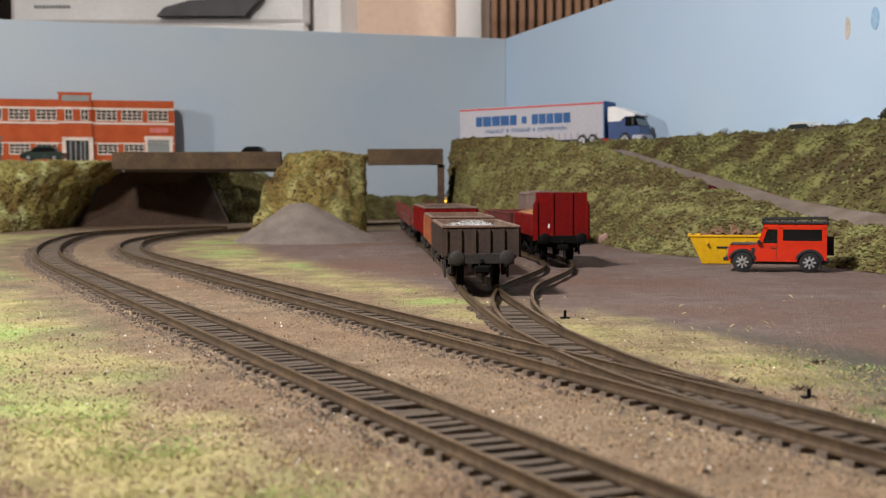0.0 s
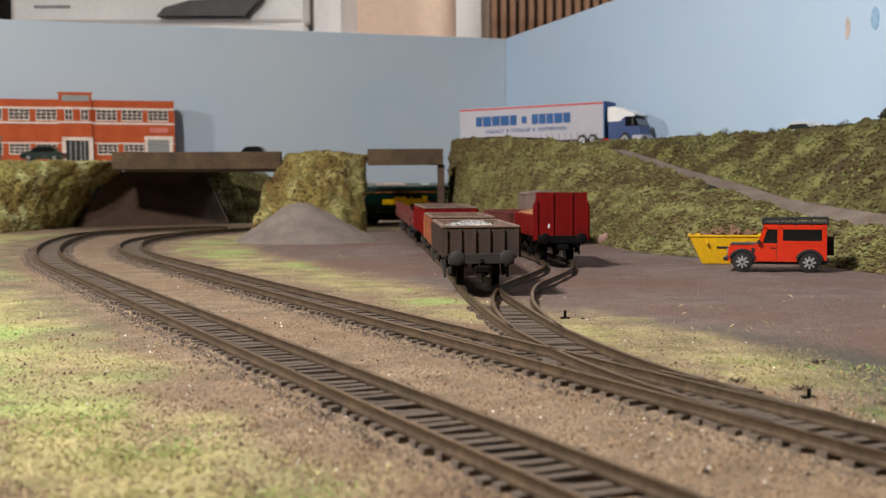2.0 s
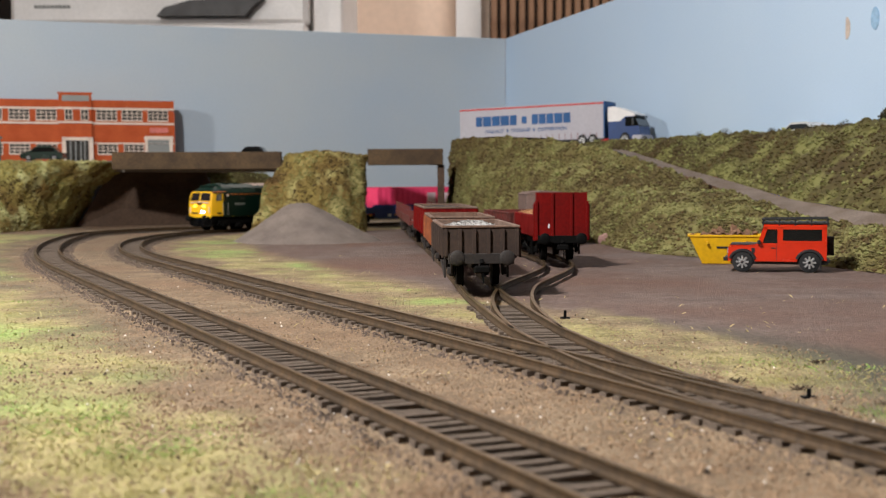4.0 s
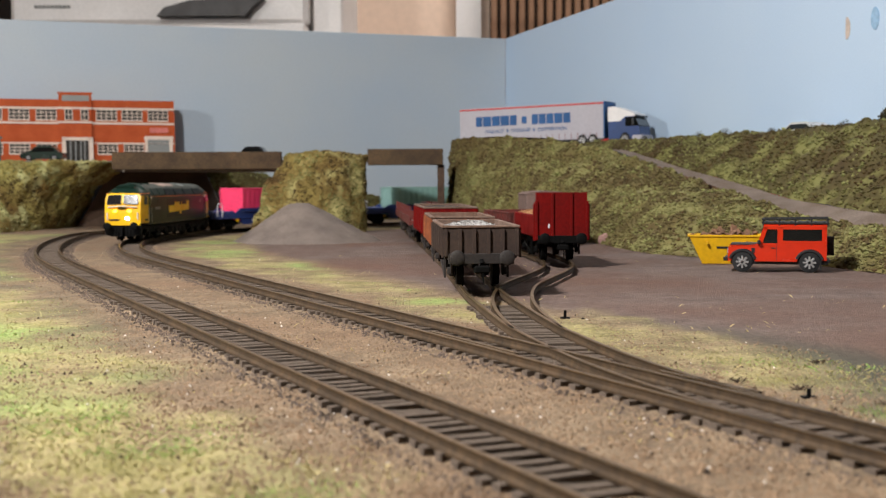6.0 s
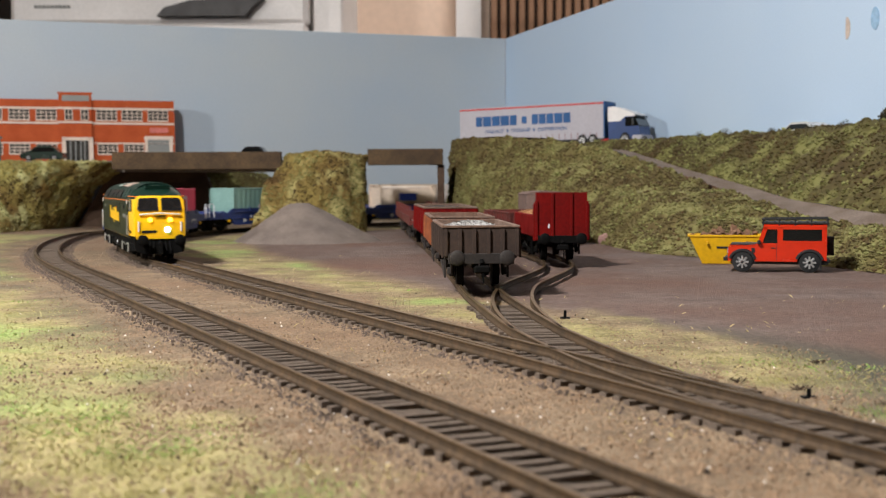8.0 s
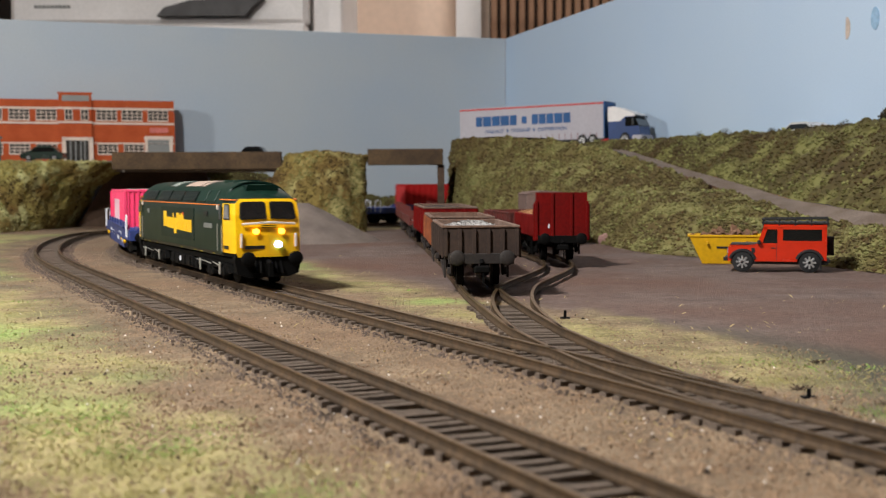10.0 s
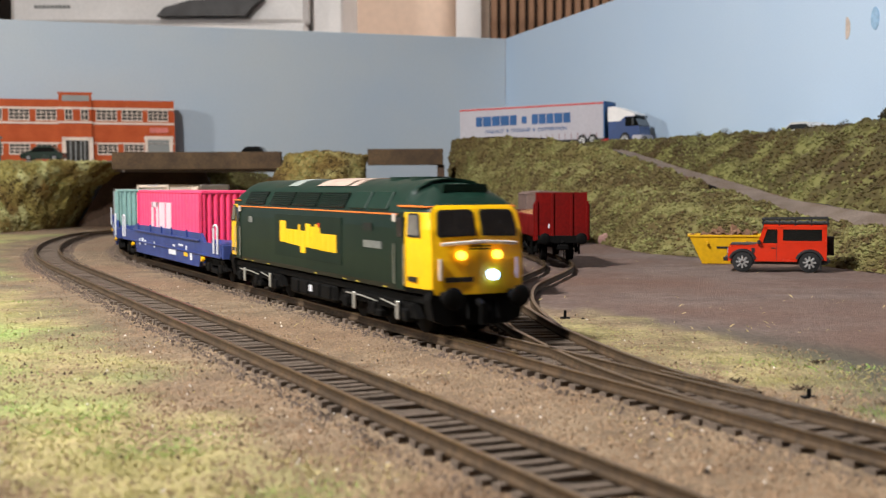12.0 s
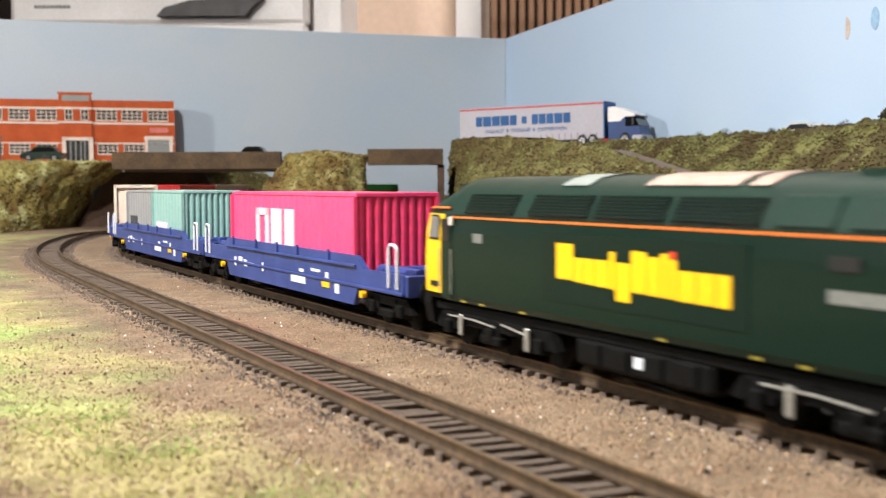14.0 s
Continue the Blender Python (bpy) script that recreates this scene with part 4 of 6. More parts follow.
def build_wagon():
    ob = thing("container_wagon", "blue pocket wagon with deep sides and white end loops", "railway wagon", "container wagons")
    prof = [(-0.1235, 0.0125), (-0.1235, 0.0185), (-0.0905, 0.0185), (-0.0830, 0.0228), (0.0830, 0.0228), (0.0905, 0.0185), (0.1235, 0.0185), (0.1235, 0.0125),
            (0.0850, 0.0125), (0.0800, 0.0055), (-0.0800, 0.0055), (-0.0850, 0.0125)]
    for s in (-1, 1):
        y0, y1 = sorted((s * 0.0158, s * 0.0176))
        bm = bmesh.new()
        prism(bm, prof, y0, y1)
        side = part("side_girder", bm, M_BLUE, ob)
        part("top_ledge", bx(-0.083, 0.083, *sorted((s * 0.0176, s * 0.0186)), 0.0186, 0.0198, bevel=0.0003), M_BLUE, side)
        part("end_ledge", bx(-0.1235, 0.1235, *sorted((s * 0.0176, s * 0.0182)), 0.0118, 0.0130, bevel=0.0003), M_BLUE, side)
        for x in (-0.072, -0.036, -0.006, 0.02, 0.056):
            part("rib", bx(x - 0.0009, x + 0.0009, *sorted((s * 0.0176, s * 0.0184)), 0.0196, 0.0238), M_BLUE, side)
        # markings as plain bars
        y0, y1 = sorted((s * 0.0176, s * 0.0178))
        for x, w, z, h in ((-0.071, 0.003, 0.0105, 0.004), (-0.064, 0.006, 0.0125, 0.0024), (-0.055, 0.004, 0.0110, 0.0030), (-0.048, 0.008, 0.0120, 0.0010), (-0.028, 0.002, 0.0105, 0.0036), (0.012, 0.017, 0.0090, 0.0030),
                           (0.022, 0.005, 0.0135, 0.0012), (0.036, 0.010, 0.0146, 0.0010), (0.062, 0.004, 0.0082, 0.0040), (0.052, 0.003, 0.0125, 0.0026)):
            part("marking_bar", bx(x, x + w, y0, y1, z, z + h), M_LETTER, side)
        part("marking_plate", bx(0.048, 0.056, y0, y1, 0.0095, 0.0115), M_YELLOW, side)
        for x in (-0.090, 0.090):
            bm = bmesh.new()
            rod(bm, (x, s * 0.0172, 0.0100), (x, s * 0.0188, 0.0100), 0.0013, 10)
            part("brake_handle", bm, M_YELLOW, ob)
    part("pocket_floor", bx(-0.084, 0.084, -0.0158, 0.0158, 0.0075, 0.0100), M_BLUE, ob)
    for s in (-1, 1):
        bm = bmesh.new()
        box(bm, s * 0.104 - 0.0190, s * 0.104 + 0.0190, -0.0157, 0.0157, 0.0130, 0.0160, bevel=0.0004)
        for y in (-0.010, 0.010):
            rod(bm, (s * 0.088, y, 0.0178), (s * 0.120, y, 0.0178), 0.0022, 10)
        rod(bm, (s * 0.098, -0.015, 0.0172), (s * 0.098, 0.015, 0.0172), 0.0025, 10)
        box(bm, s * 0.116 - 0.002, s * 0.116 + 0.002, -0.006, 0.006, 0.016, 0.0205, bevel=0.0005)
        part("end_platform", bm, M_BLUE, ob)
        part("headstock", bx(*sorted((s * 0.1235, s * 0.1255)), -0.0172, 0.0172, 0.0115, 0.0185, bevel=0.0004), M_BLUE, ob)
        for y in (-0.0112, 0.0112):
            buffer(ob, s * 0.1255, y, 0.0140, s, 0.003, 0.003)
        for t in (-1, 1):
            bm = bmesh.new()
            xa, xb, yy = s * 0.1135, s * 0.1205, t * 0.0184
            rod(bm, (xa, yy, 0.0140), (xa, yy, 0.0268), 0.0005, 6)
            rod(bm, (xb, yy, 0.0140), (xb, yy, 0.0268), 0.0005, 6)
            rod(bm, (xa, yy, 0.0268), ((xa * 3 + xb) / 4, yy, 0.0280), 0.0005, 6)
            rod(bm, ((xa * 3 + xb) / 4, yy, 0.0280), ((xa + xb * 3) / 4, yy, 0.0280), 0.0005, 6)
            rod(bm, ((xa + xb * 3) / 4, yy, 0.0280), (xb, yy, 0.0268), 0.0005, 6)
            part("end_loop", bm, M_LETTER, ob, "white painted handrail loop")
        bogie(ob, s * 0.104, 0.0236, 2, 0.0055, 0.0138)
        bm = bmesh.new()
        box(bm, *sorted((s * 0.124, s * 0.1315)), -0.0015, 0.0015, 0.0075, 0.0095)
        part("coupling", bm, M_BLACK, ob)
    return ob


def box_container(name, length, colour, label, marks=None, dark=None, height=0.0345):
    """A ribbed steel freight container, origin at the middle of its base."""
    mat = surface(name + "_paint", colour, 0.5, 0, 0.05, 400, 40, 0.03, dark)
    ob = thing(name, label, "container", "freight containers")
    L, w, h = length / 2, 0.0158, height
    bm = bmesh.new()
    # corrugated ends and shallow-ribbed sides in one shell
    pts = []

    def ribs(a, b, n, axis, out, depth):
        for i in range(n):
            t0, t1 = i / n, (i + 1) / n
            for t, d in ((t0 + 0.04 / n, 0), (t0 + 0.36 / n, 0), (t0 + 0.50 / n, depth), (t0 + 0.86 / n, depth)):
                v = a + (b - a) * t
                pts.append((v, out - math.copysign(d, out)) if axis == "x" else (out - math.copysign(d, out), v))
    n_side = max(8, int(length / 0.0075))
    ribs(-L + 0.001, L - 0.001, n_side, "x", -w, 0.00025)
    ribs(-w + 0.001, w - 0.001, 9, "y", L, 0.0008)
    ribs(L - 0.001, -L + 0.001, n_side, "x", w, 0.00025)
    ribs(w - 0.001, -w + 0.001, 9, "y", -L, 0.0008)
    prism(bm, pts, 0.0012, h - 0.0012, axis="z")
    part("shell", bm, mat, ob)
    for z0, z1 in ((0.0, 0.0016), (h - 0.0016, h)):
        bm = bmesh.new()
        box(bm, -L - 0.0002, L + 0.0002, -w - 0.0002, w + 0.0002, z0, z1, bevel=0.0003)
        part("roof" if z0 else "base_frame", bm, mat, ob)
    for sx in (-1, 1):
        for sy in (-1, 1):
            part("corner_post", bx(sx * L - 0.0012, sx * L + 0.0003, sy * w - 0.0012, sy * w + 0.0003, 0.0015, h - 0.0015) if sx > 0 else bx(sx * L - 0.0003, sx * L + 0.0012, sy * w - 0.0012, sy * w + 0.0003, 0.0015, h - 0.0015), mat, ob)
    for s in (-1, 1):
        y0, y1 = sorted((s * (w - 0.0002), s * (w + 0.00035)))
        for x0, x1, z0, z1, mm in marks or ():
            part("marking_bar", bx(min(x0, x1), max(x0, x1), y0, y1, z0, z1), mm, ob)
    return ob


def tank_container(name, label):
    ob = thing(name, label, "container", "freight containers")
    M_T = surface("cream_tank_paint", (226, 208, 190), 0.5, 0, 0.05, 300, 50, 0.03)
    M_TB = surface("blue_tank_sign", (58, 84, 190), 0.5)
    L, w, h = 0.0392, 0.0158, 0.0345
    bm = bmesh.new()
    rod(bm, (-L + 0.002, 0, h * 0.52), (L - 0.002, 0, h * 0.52), 0.0150, 28)
    part("tank_barrel", bm, M_T, ob, smooth=False)
    for sx in (-1, 1):
        bm = bmesh.new()
        x0, x1 = sorted((sx * L, sx * (L - 0.0022)))
        for sy in (-1, 1):
            y0, y1 = sorted((sy * w, sy * (w - 0.002)))
            box(bm, x0, x1, y0, y1, 0, h)
        box(bm, x0, x1, -w, w, 0, 0.0022)
        box(bm, x0, x1, -w, w, h - 0.0022, h)
        part("end_frame", bm, M_T, ob)
        part("end_plate", bx(sx * (L - 0.0030) - 0.0004, sx * (L - 0.0030) + 0.0004, -w + 0.002, w - 0.002, 0.002, h - 0.002), M_T, ob)
        part("tank_sign", bx(sx * (L - 0.0024) - 0.0003, sx * (L - 0.0024) + 0.0003, -0.005, 0.007, 0.014, 0.021), M_TB, ob)
    for sy in (-1, 1):
        bm = bmesh.new()
        y0, y1 = sorted((sy * w, sy * (w - 0.0016)))
        box(bm, -L, L, y0, y1, 0, 0.002)
        box(bm, -L, L, y0, y1, h - 0.002, h)
        part("side_rail", bm, M_T, ob)
        part("tank_sign", bx(-0.012, 0.012, *sorted((sy * 0.0150, sy * 0.0153)), 0.014, 0.023), M_TB, ob)
    part("walkway", bx(-L, L, -0.004, 0.004, h - 0.0012, h - 0.0002), M_LETTER, ob)
    return ob


M_PALE = surface("pale_lettering", (226, 200, 210), 0.6, 0, 0.04)
wagon = build_wagon()
PITCH = 0.258
FIRST = 0.1180 + 0.130
wagons = [wagon] + [copy_thing(wagon, pose(0, 0, 0)) for _ in range(6)]
letters = []
for x0, x1, z0, z1 in ((-0.030, -0.0265, 0.006, 0.0275), (-0.0205, -0.017, 0.006, 0.0275), (-0.030, -0.017, 0.006, 0.009), (-0.030, -0.017, 0.0245, 0.0275), (-0.0145, -0.0045, 0.006, 0.0275), (-0.0015, 0.007, 0.006, 0.0275)):
    letters.append((x0 * 1.4 + 0.001, x1 * 1.4 + 0.001, z0, z1, M_PALE))


def word(x, n, w, z, h, m, gap=0.0006):
    return [(x + i * (w + gap), x + i * (w + gap) + w, z, z + h, m) for i in range(n)]


M_SLATE = surface("dark_grey_lettering", (58, 60, 64), 0.6)
loads = [
    (0, 0.0, box_container("pink_container", 0.158, (248, 72, 120), "bright pink forty-foot freight container on a blue wagon", letters, (240, 64, 112))),
    (1, 0.0403, box_container("teal_container", 0.0785, (134, 172, 166), "pale teal twenty-foot freight container on a blue wagon", word(-0.030, 6, 0.0042, 0.010, 0.006, M_PALE), (126, 162, 157))),
    (1, -0.0403, box_container("grey_container", 0.0785, (140, 140, 142), "grey twenty-foot freight container with dark lettering bars", word(-0.030, 4, 0.0048, 0.012, 0.006, M_SLATE))),
    (2, 0.0403, tank_container("tank_container", "cream tank container in a square frame with blue sign")),
    (2, -0.0403, box_container("white_container", 0.0785, (214, 208, 204), "white twenty-foot freight container on a blue wagon", word(-0.02, 4, 0.0045, 0.016, 0.006, M_SLATE))),
    (3, 0.0403, box_container("red_container", 0.0785, (176, 26, 28), "red twenty-foot freight container on a blue wagon")),
    (3, -0.0403, box_container("brown_grey_container", 0.0785, (150, 124, 116), "dusty grey-brown freight container with red lettering bars", word(-0.024, 3, 0.009, 0.010, 0.014, surface("dull_red_mark", (170, 70, 66), 0.6)))),
    (4, 0.0, box_container("green_container", 0.158, (28, 84, 34), "dark green forty-foot freight container on a blue wagon", word(-0.03, 9, 0.004, 0.016, 0.006, M_PALE))),
    (5, 0.0403, box_container("orange_container", 0.0785, (226, 152, 22), "orange-yellow twenty-foot freight container on a blue wagon")),
    (5, -0.0403, box_container("dark_grey_container", 0.0785, (76, 78, 82), "dark grey twenty-foot freight container on a blue wagon")),
    (6, 0.0, box_container("blue_container", 0.158, (26, 58, 132), "dark blue forty-foot freight container on a blue wagon", word(-0.03, 5, 0.007, 0.014, 0.008, M_PALE))),
]

# ---- wagons standing in the yard ----
M_BROWN = surface("rusty_brown_paint", (62, 46, 37), 0.75, 0, 0.14, 500, 70, 0.2, (52, 38, 32))
M_BROWN_IN = surface("pale_rust", (122, 100, 88), 0.85, 0, 0.14, 500, 70, 0.2, (98, 74, 60))
M_ORANGE_RUST = surface("orange_rust_paint", (150, 84, 44), 0.8, 0, 0.16, 500, 70, 0.2, (112, 62, 40))
M_RED_PAINT = surface("dull_red_paint", (112, 8, 6), 0.65, 0, 0.1, 500, 70, 0.08, (96, 9, 7))
M_RED_PAINT.node_tree.nodes["Principled BSDF"].inputs["Specular IOR Level"].default_value = 0.15
M_MAROON = surface("maroon_brown_paint", (104, 40, 32), 0.75, 0, 0.14, 500, 70, 0.15, (78, 34, 28))
M_STONE = surface("crushed_grey_stone", (176, 174, 172), 0.95, 0, 0.2, 900, 80, 0.6, (140, 138, 136), each=0.3)
M_COAL = surface("dark_grey_load", (84, 78, 74), 0.9, 0, 0.2, 900, 80, 0.6, each=0.3)
M_TAN_LOAD = surface("orange_brown_load", (176, 128, 86), 0.9, 0, 0.2, 900, 80, 0.5, each=0.3)
M_GREYBROWN = surface("grey_brown_paint", (118, 96, 88), 0.8, 0, 0.1, 500, 70, 0.1)


def load_heap(ob, L, w, z, h, material, name):
    """A heap of many small lumps inside an open wagon."""
    rnd = random.Random(int(L * 1e5))
    verts, faces = [], []
    nx, ny = 30, 14
    for j in range(ny + 1):
        for i in range(nx + 1):
            u, v = i / nx * 2 - 1, j / ny * 2 - 1
            zz = z + h * max(0.0, 1 - 0.8 * u * u) * max(0.0, 1 - v * v) + rnd.uniform(-0.0004, 0.0004)
            verts.append((u * L, v * w, zz))
    for j in range(ny):
        for i in range(nx):
            a = j * (nx + 1) + i
            faces.append((a, a + 1, a + nx + 2, a + nx + 1))
    for _ in range(700):
        u, v = rnd.uniform(-0.97, 0.97), rnd.uniform(-0.97, 0.97)
        zz = z + h * max(0.0, 1 - 0.8 * u * u) * max(0.0, 1 - v * v)
        s = rnd.uniform(0.0005, 0.0012)
        b = len(verts)
        verts += [(u * L + rnd.uniform(-s, s), v * w + rnd.uniform(-s, s), zz + rnd.uniform(-s * 0.3, s)) for _ in range(4)]
        faces += [(b, b + 1, b + 2), (b, b + 2, b + 3), (b, b + 3, b + 1), (b + 1, b + 3, b + 2)]
    me = bpy.data.meshes.new(name)
    me.from_pydata(verts, [], faces)
    me.materials.append(material)
    o = new(name, me)
    o.parent = ob
    return tagged(o, "", "", "", "stuff")


def running_gear(ob, L, wheelbase, r=0.0062, buffers=True, mat=None):
    mat = mat or M_BLACK
    for s in (-1, 1):
        part("solebar", bx(-L + 0.001, L - 0.001, *sorted((s * 0.0112, s * 0.0128)), 0.0105, 0.0140), mat, ob)
        for x in (-wheelbase / 2, wheelbase / 2):
            bm = bmesh.new()
            prism(bm, [(x - 0.0055, 0.0108), (x + 0.0055, 0.0108), (x + 0.0020, 0.0045), (x - 0.0020, 0.0045)], *sorted((s * 0.0118, s * 0.0126)))
            box(bm, x - 0.0018, x + 0.0018, *sorted((s * 0.0120, s * 0.0142)), 0.0048, 0.0082, bevel=0.0004)
            part("axle_guard", bm, mat, ob)
        bm = bmesh.new()
        rod(bm, (-wheelbase * 0.2, s * 0.0150, 0.0095), (wheelbase * 0.42, s * 0.0152, 0.0042), 0.0005, 6)
        box(bm, wheelbase * 0.40, wheelbase * 0.44, s * 0.0150 - 0.0005, s * 0.0150 + 0.0005, 0.0030, 0.0120)
        part("brake_lever", bm, mat, ob)
        part("headstock", bx(*sorted((s * (L - 0.0005), s * (L + 0.0012))), -0.0150, 0.0150, 0.0112, 0.0160, bevel=0.0003), mat, ob)
        if buffers:
            for y in (-0.0112, 0.0112):
                buffer(ob, s * (L + 0.0012), y, 0.0143, s, 0.0035, 0.0045, mat)
        bm = bmesh.new()
        rod(bm, (s * (L + 0.0012), 0, 0.0128), (s * (L + 0.0042), 0, 0.0112), 0.0010, 8)
        box(bm, s * (L + 0.0046) - 0.0009, s * (L + 0.0046) + 0.0009, -0.0036, 0.0036, 0.0072, 0.0108, bevel=0.0008)
        rod(bm, (s * (L + 0.0052), 0.0005, 0.0075), (s * (L + 0.0052), 0.0005, 0.0028), 0.0004, 6)
        part("coupling", bm, M_BLACK, ob)
    for x in (-wheelbase / 2, wheelbase / 2):
        wheelset(ob, x, r)


def open_wagon(name, label, at, length, paint, inner, height=0.0308, load=None, load_name="", heap=0.003, fill=0.85, ribs=5):
    ob = thing(name, label, "railway wagon", "yard wagons", at)
    L, w, z0 = length / 2, 0.0172, 0.0150
    part("floor_pan", bx(-L + 0.001, L - 0.001, -w + 0.001, w - 0.001, z0 - 0.0012, z0 + 0.0008), paint, ob)
    for s in (-1, 1):
        side = part("side_panel", bx(-L, L, *sorted((s * w, s * (w - 0.0011))), z0, height, bevel=0.0002), paint, ob)
        part("top_rail", bx(-L - 0.0004, L + 0.0004, *sorted((s * (w + 0.0005), s * (w - 0.0015))), height, height + 0.0011, bevel=0.0002), inner, side)
        for i in range(ribs + 1):
            x = -L + 0.0012 + (2 * L - 0.0024) * i / ribs
            part("rib", bx(x - 0.0008, x + 0.0008, *sorted((s * w, s * (w + 0.0010))), z0 - 0.0008, height - 0.0003), paint, side)
        part("number_bar", bx(L * -0.72 - 0.001, L * -0.72 + 0.001, *sorted((s * w, s * (w + 0.0003))), z0 + 0.0045, z0 + 0.0088), M_LETTER, side)
        end = part("end_panel", bx(*sorted((s * L, s * (L - 0.0011))), -w, w, z0, height, bevel=0.0002), paint, ob)
        part("top_rail", bx(*sorted((s * (L + 0.0005), s * (L - 0.0015))), -w - 0.0003, w + 0.0003, height, height + 0.0011, bevel=0.0002), inner, end)
        for i in range(6):
            y = -w + 0.0010 + (2 * w - 0.0020) * i / 5
            part("rib", bx(*sorted((s * L, s * (L + 0.0011))), y - 0.0008, y + 0.0008, z0, height - 0.0004), paint, end)
        part("inner_lining", bx(*sorted((s * (L - 0.0011), s * (L - 0.0014))), -w + 0.0012, w - 0.0012, z0 + 0.001, height), inner, end)
        part("inner_lining", bx(-L + 0.0014, L - 0.0014, *sorted((s * (w - 0.0011), s * (w - 0.0014))), z0 + 0.001, height), inner, side)
    running_gear(ob, L, length * 0.52, mat=surface_gear)
    if load:
        load_heap(ob, L - 0.002, w - 0.002, z0 + (height - z0) * fill - heap * 0.3, heap, load, load_name)
    return ob


surface_gear = surface("brown_black_underframe", (40, 33, 29), 0.75, 0, 0.2, 600, 90, 0.2, (38, 32, 30))


def on_siding(pts, y, flip=0):
    i = min(range(1, len(pts) - 1), key=lambda k: abs(pts[k].y - y))
    d = pts[i + 1] - pts[i - 1]
    return pose(pts[i].x, y, RAIL_TOP, 0, 0, math.degrees(math.atan2(d.y, d.x)) + 180)


open_wagon("mineral_wagon", "rusty brown open mineral wagon filled with grey stone", on_siding(SIDING, 0.590), 0.100, M_BROWN, M_BROWN_IN, 0.0276, M_STONE, "stone_load", 0.0045, 0.86)
open_wagon("mineral_wagon", "orange-rust open mineral wagon on the yard siding", on_siding(SIDING, 0.708), 0.100, M_ORANGE_RUST, M_BROWN_IN, 0.0285, M_TAN_LOAD, "rust_load", 0.001, 0.45)
open_wagon("ballast_wagon", "red open wagon with a flat dark grey load", on_siding(SIDING, 0.853), 0.138, M_RED_PAINT, M_BROWN_IN, 0.0315, M_COAL, "dark_load", 0.0014, 0.93)


def flat_wagon(name, label, at, length, paint):
    ob = thing(name, label, "railway wagon", "yard wagons", at)
    L = length / 2
    part("deck", bx(-L, L, -0.0165, 0.0165, 0.0150, 0.0185, bevel=0.0003), paint, ob)
    for s in (-1, 1):
        for i in range(5):
            x = -L + 0.006 + (2 * L - 0.012) * i / 4
            part("stanchion", bx(x - 0.0007, x + 0.0007, *sorted((s * 0.0155, s * 0.0168)), 0.0185, 0.0300), paint, ob)
        part("low_side", bx(-L, L, *sorted((s * 0.0165, s * 0.0172)), 0.0150, 0.0215), paint, ob)
    for x in (-L * 0.5, 0.0, L * 0.5):
        part("bolster", bx(x - 0.0012, x + 0.0012, -0.016, 0.016, 0.0185, 0.0205), paint, ob)
    running_gear(ob, L, length * 0.6, mat=surface_gear)
    return ob


flat_wagon("bolster_wagon", "maroon flat bolster wagon with upright stanchions", on_siding(SIDING, 1.0273), 0.155, M_MAROON)
flat_wagon("bolster_wagon", "maroon flat bolster wagon with upright stanchions", on_siding(SIDING, 1.205), 0.155, M_MAROON)


def hopper_van():
    ob = thing("covered_hopper", "tall dull red covered hopper wagon with stepped end", "railway wagon", "yard wagons", on_siding(BRANCH, 0.775))
    L = 0.050
    bm = bmesh.new()
    prism(bm, [(-0.0172, 0.0130), (0.0172, 0.0130), (0.0172, 0.0345), (0.0160, 0.0365), (0.0155, 0.0372), (0.0155, 0.0422), (-0.0155, 0.0422), (-0.0155, 0.0372), (-0.0160, 0.0365), (-0.0172, 0.0345)],
          L - 0.004, L, axis="x")
    end = part("end_panel", bm, M_RED_PAINT, ob)
    for y in (-0.0155, -0.0058, 0.0058, 0.0155):
        part("end_rib", bx(L, L + 0.0011, y - 0.0007, y + 0.0007, 0.0135, 0.0370 if abs(y) > 0.01 else 0.0420), M_RED_PAINT, end)
    part("label_bar", bx(L, L + 0.0004, -0.0084, -0.0074, 0.0205, 0.0230), M_LETTER, end)
    bm = bmesh.new()
    box(bm, -L, L - 0.004, -0.0170, 0.0170, 0.0150, 0.0285, bevel=0.0005)
    part("body", bm, M_RED_PAINT, ob)
    load_heap(ob, L - 0.005, 0.0155, 0.0285, 0.003, M_TAN_LOAD, "timber_load")
    running_gear(ob, L, 0.056, mat=M_BLACK)
    return ob


hopper_van()
open_wagon("low_wagon", "maroon low open wagon behind the red hopper", on_siding(BRANCH, 0.902), 0.105, M_MAROON, M_MAROON, 0.0262, M_COAL, "dark_load", 0.001, 0.5)
van = thing("box_van", "grey-brown box van standing beyond the red hopper", "railway wagon", "yard wagons", pose(0.0834, 1.007, 0, 0, 0, 92))
part("body", bx(-0.035, 0.035, -0.0165, 0.0165, 0.010, 0.0435, bevel=0.0006), M_GREYBROWN, van)
bm = bmesh.new()
prism(bm, [(-0.0172, 0.0432), (0.0172, 0.0432), (0.0120, 0.0452), (0.0, 0.0460), (-0.0120, 0.0452)], -0.0355, 0.0355, axis="x")
part("roof", bm, M_GREYBROWN, van)
part("plinth", bx(-0.034, 0.034, -0.0155, 0.0155, -0.001, 0.010), M_BLACK, van)

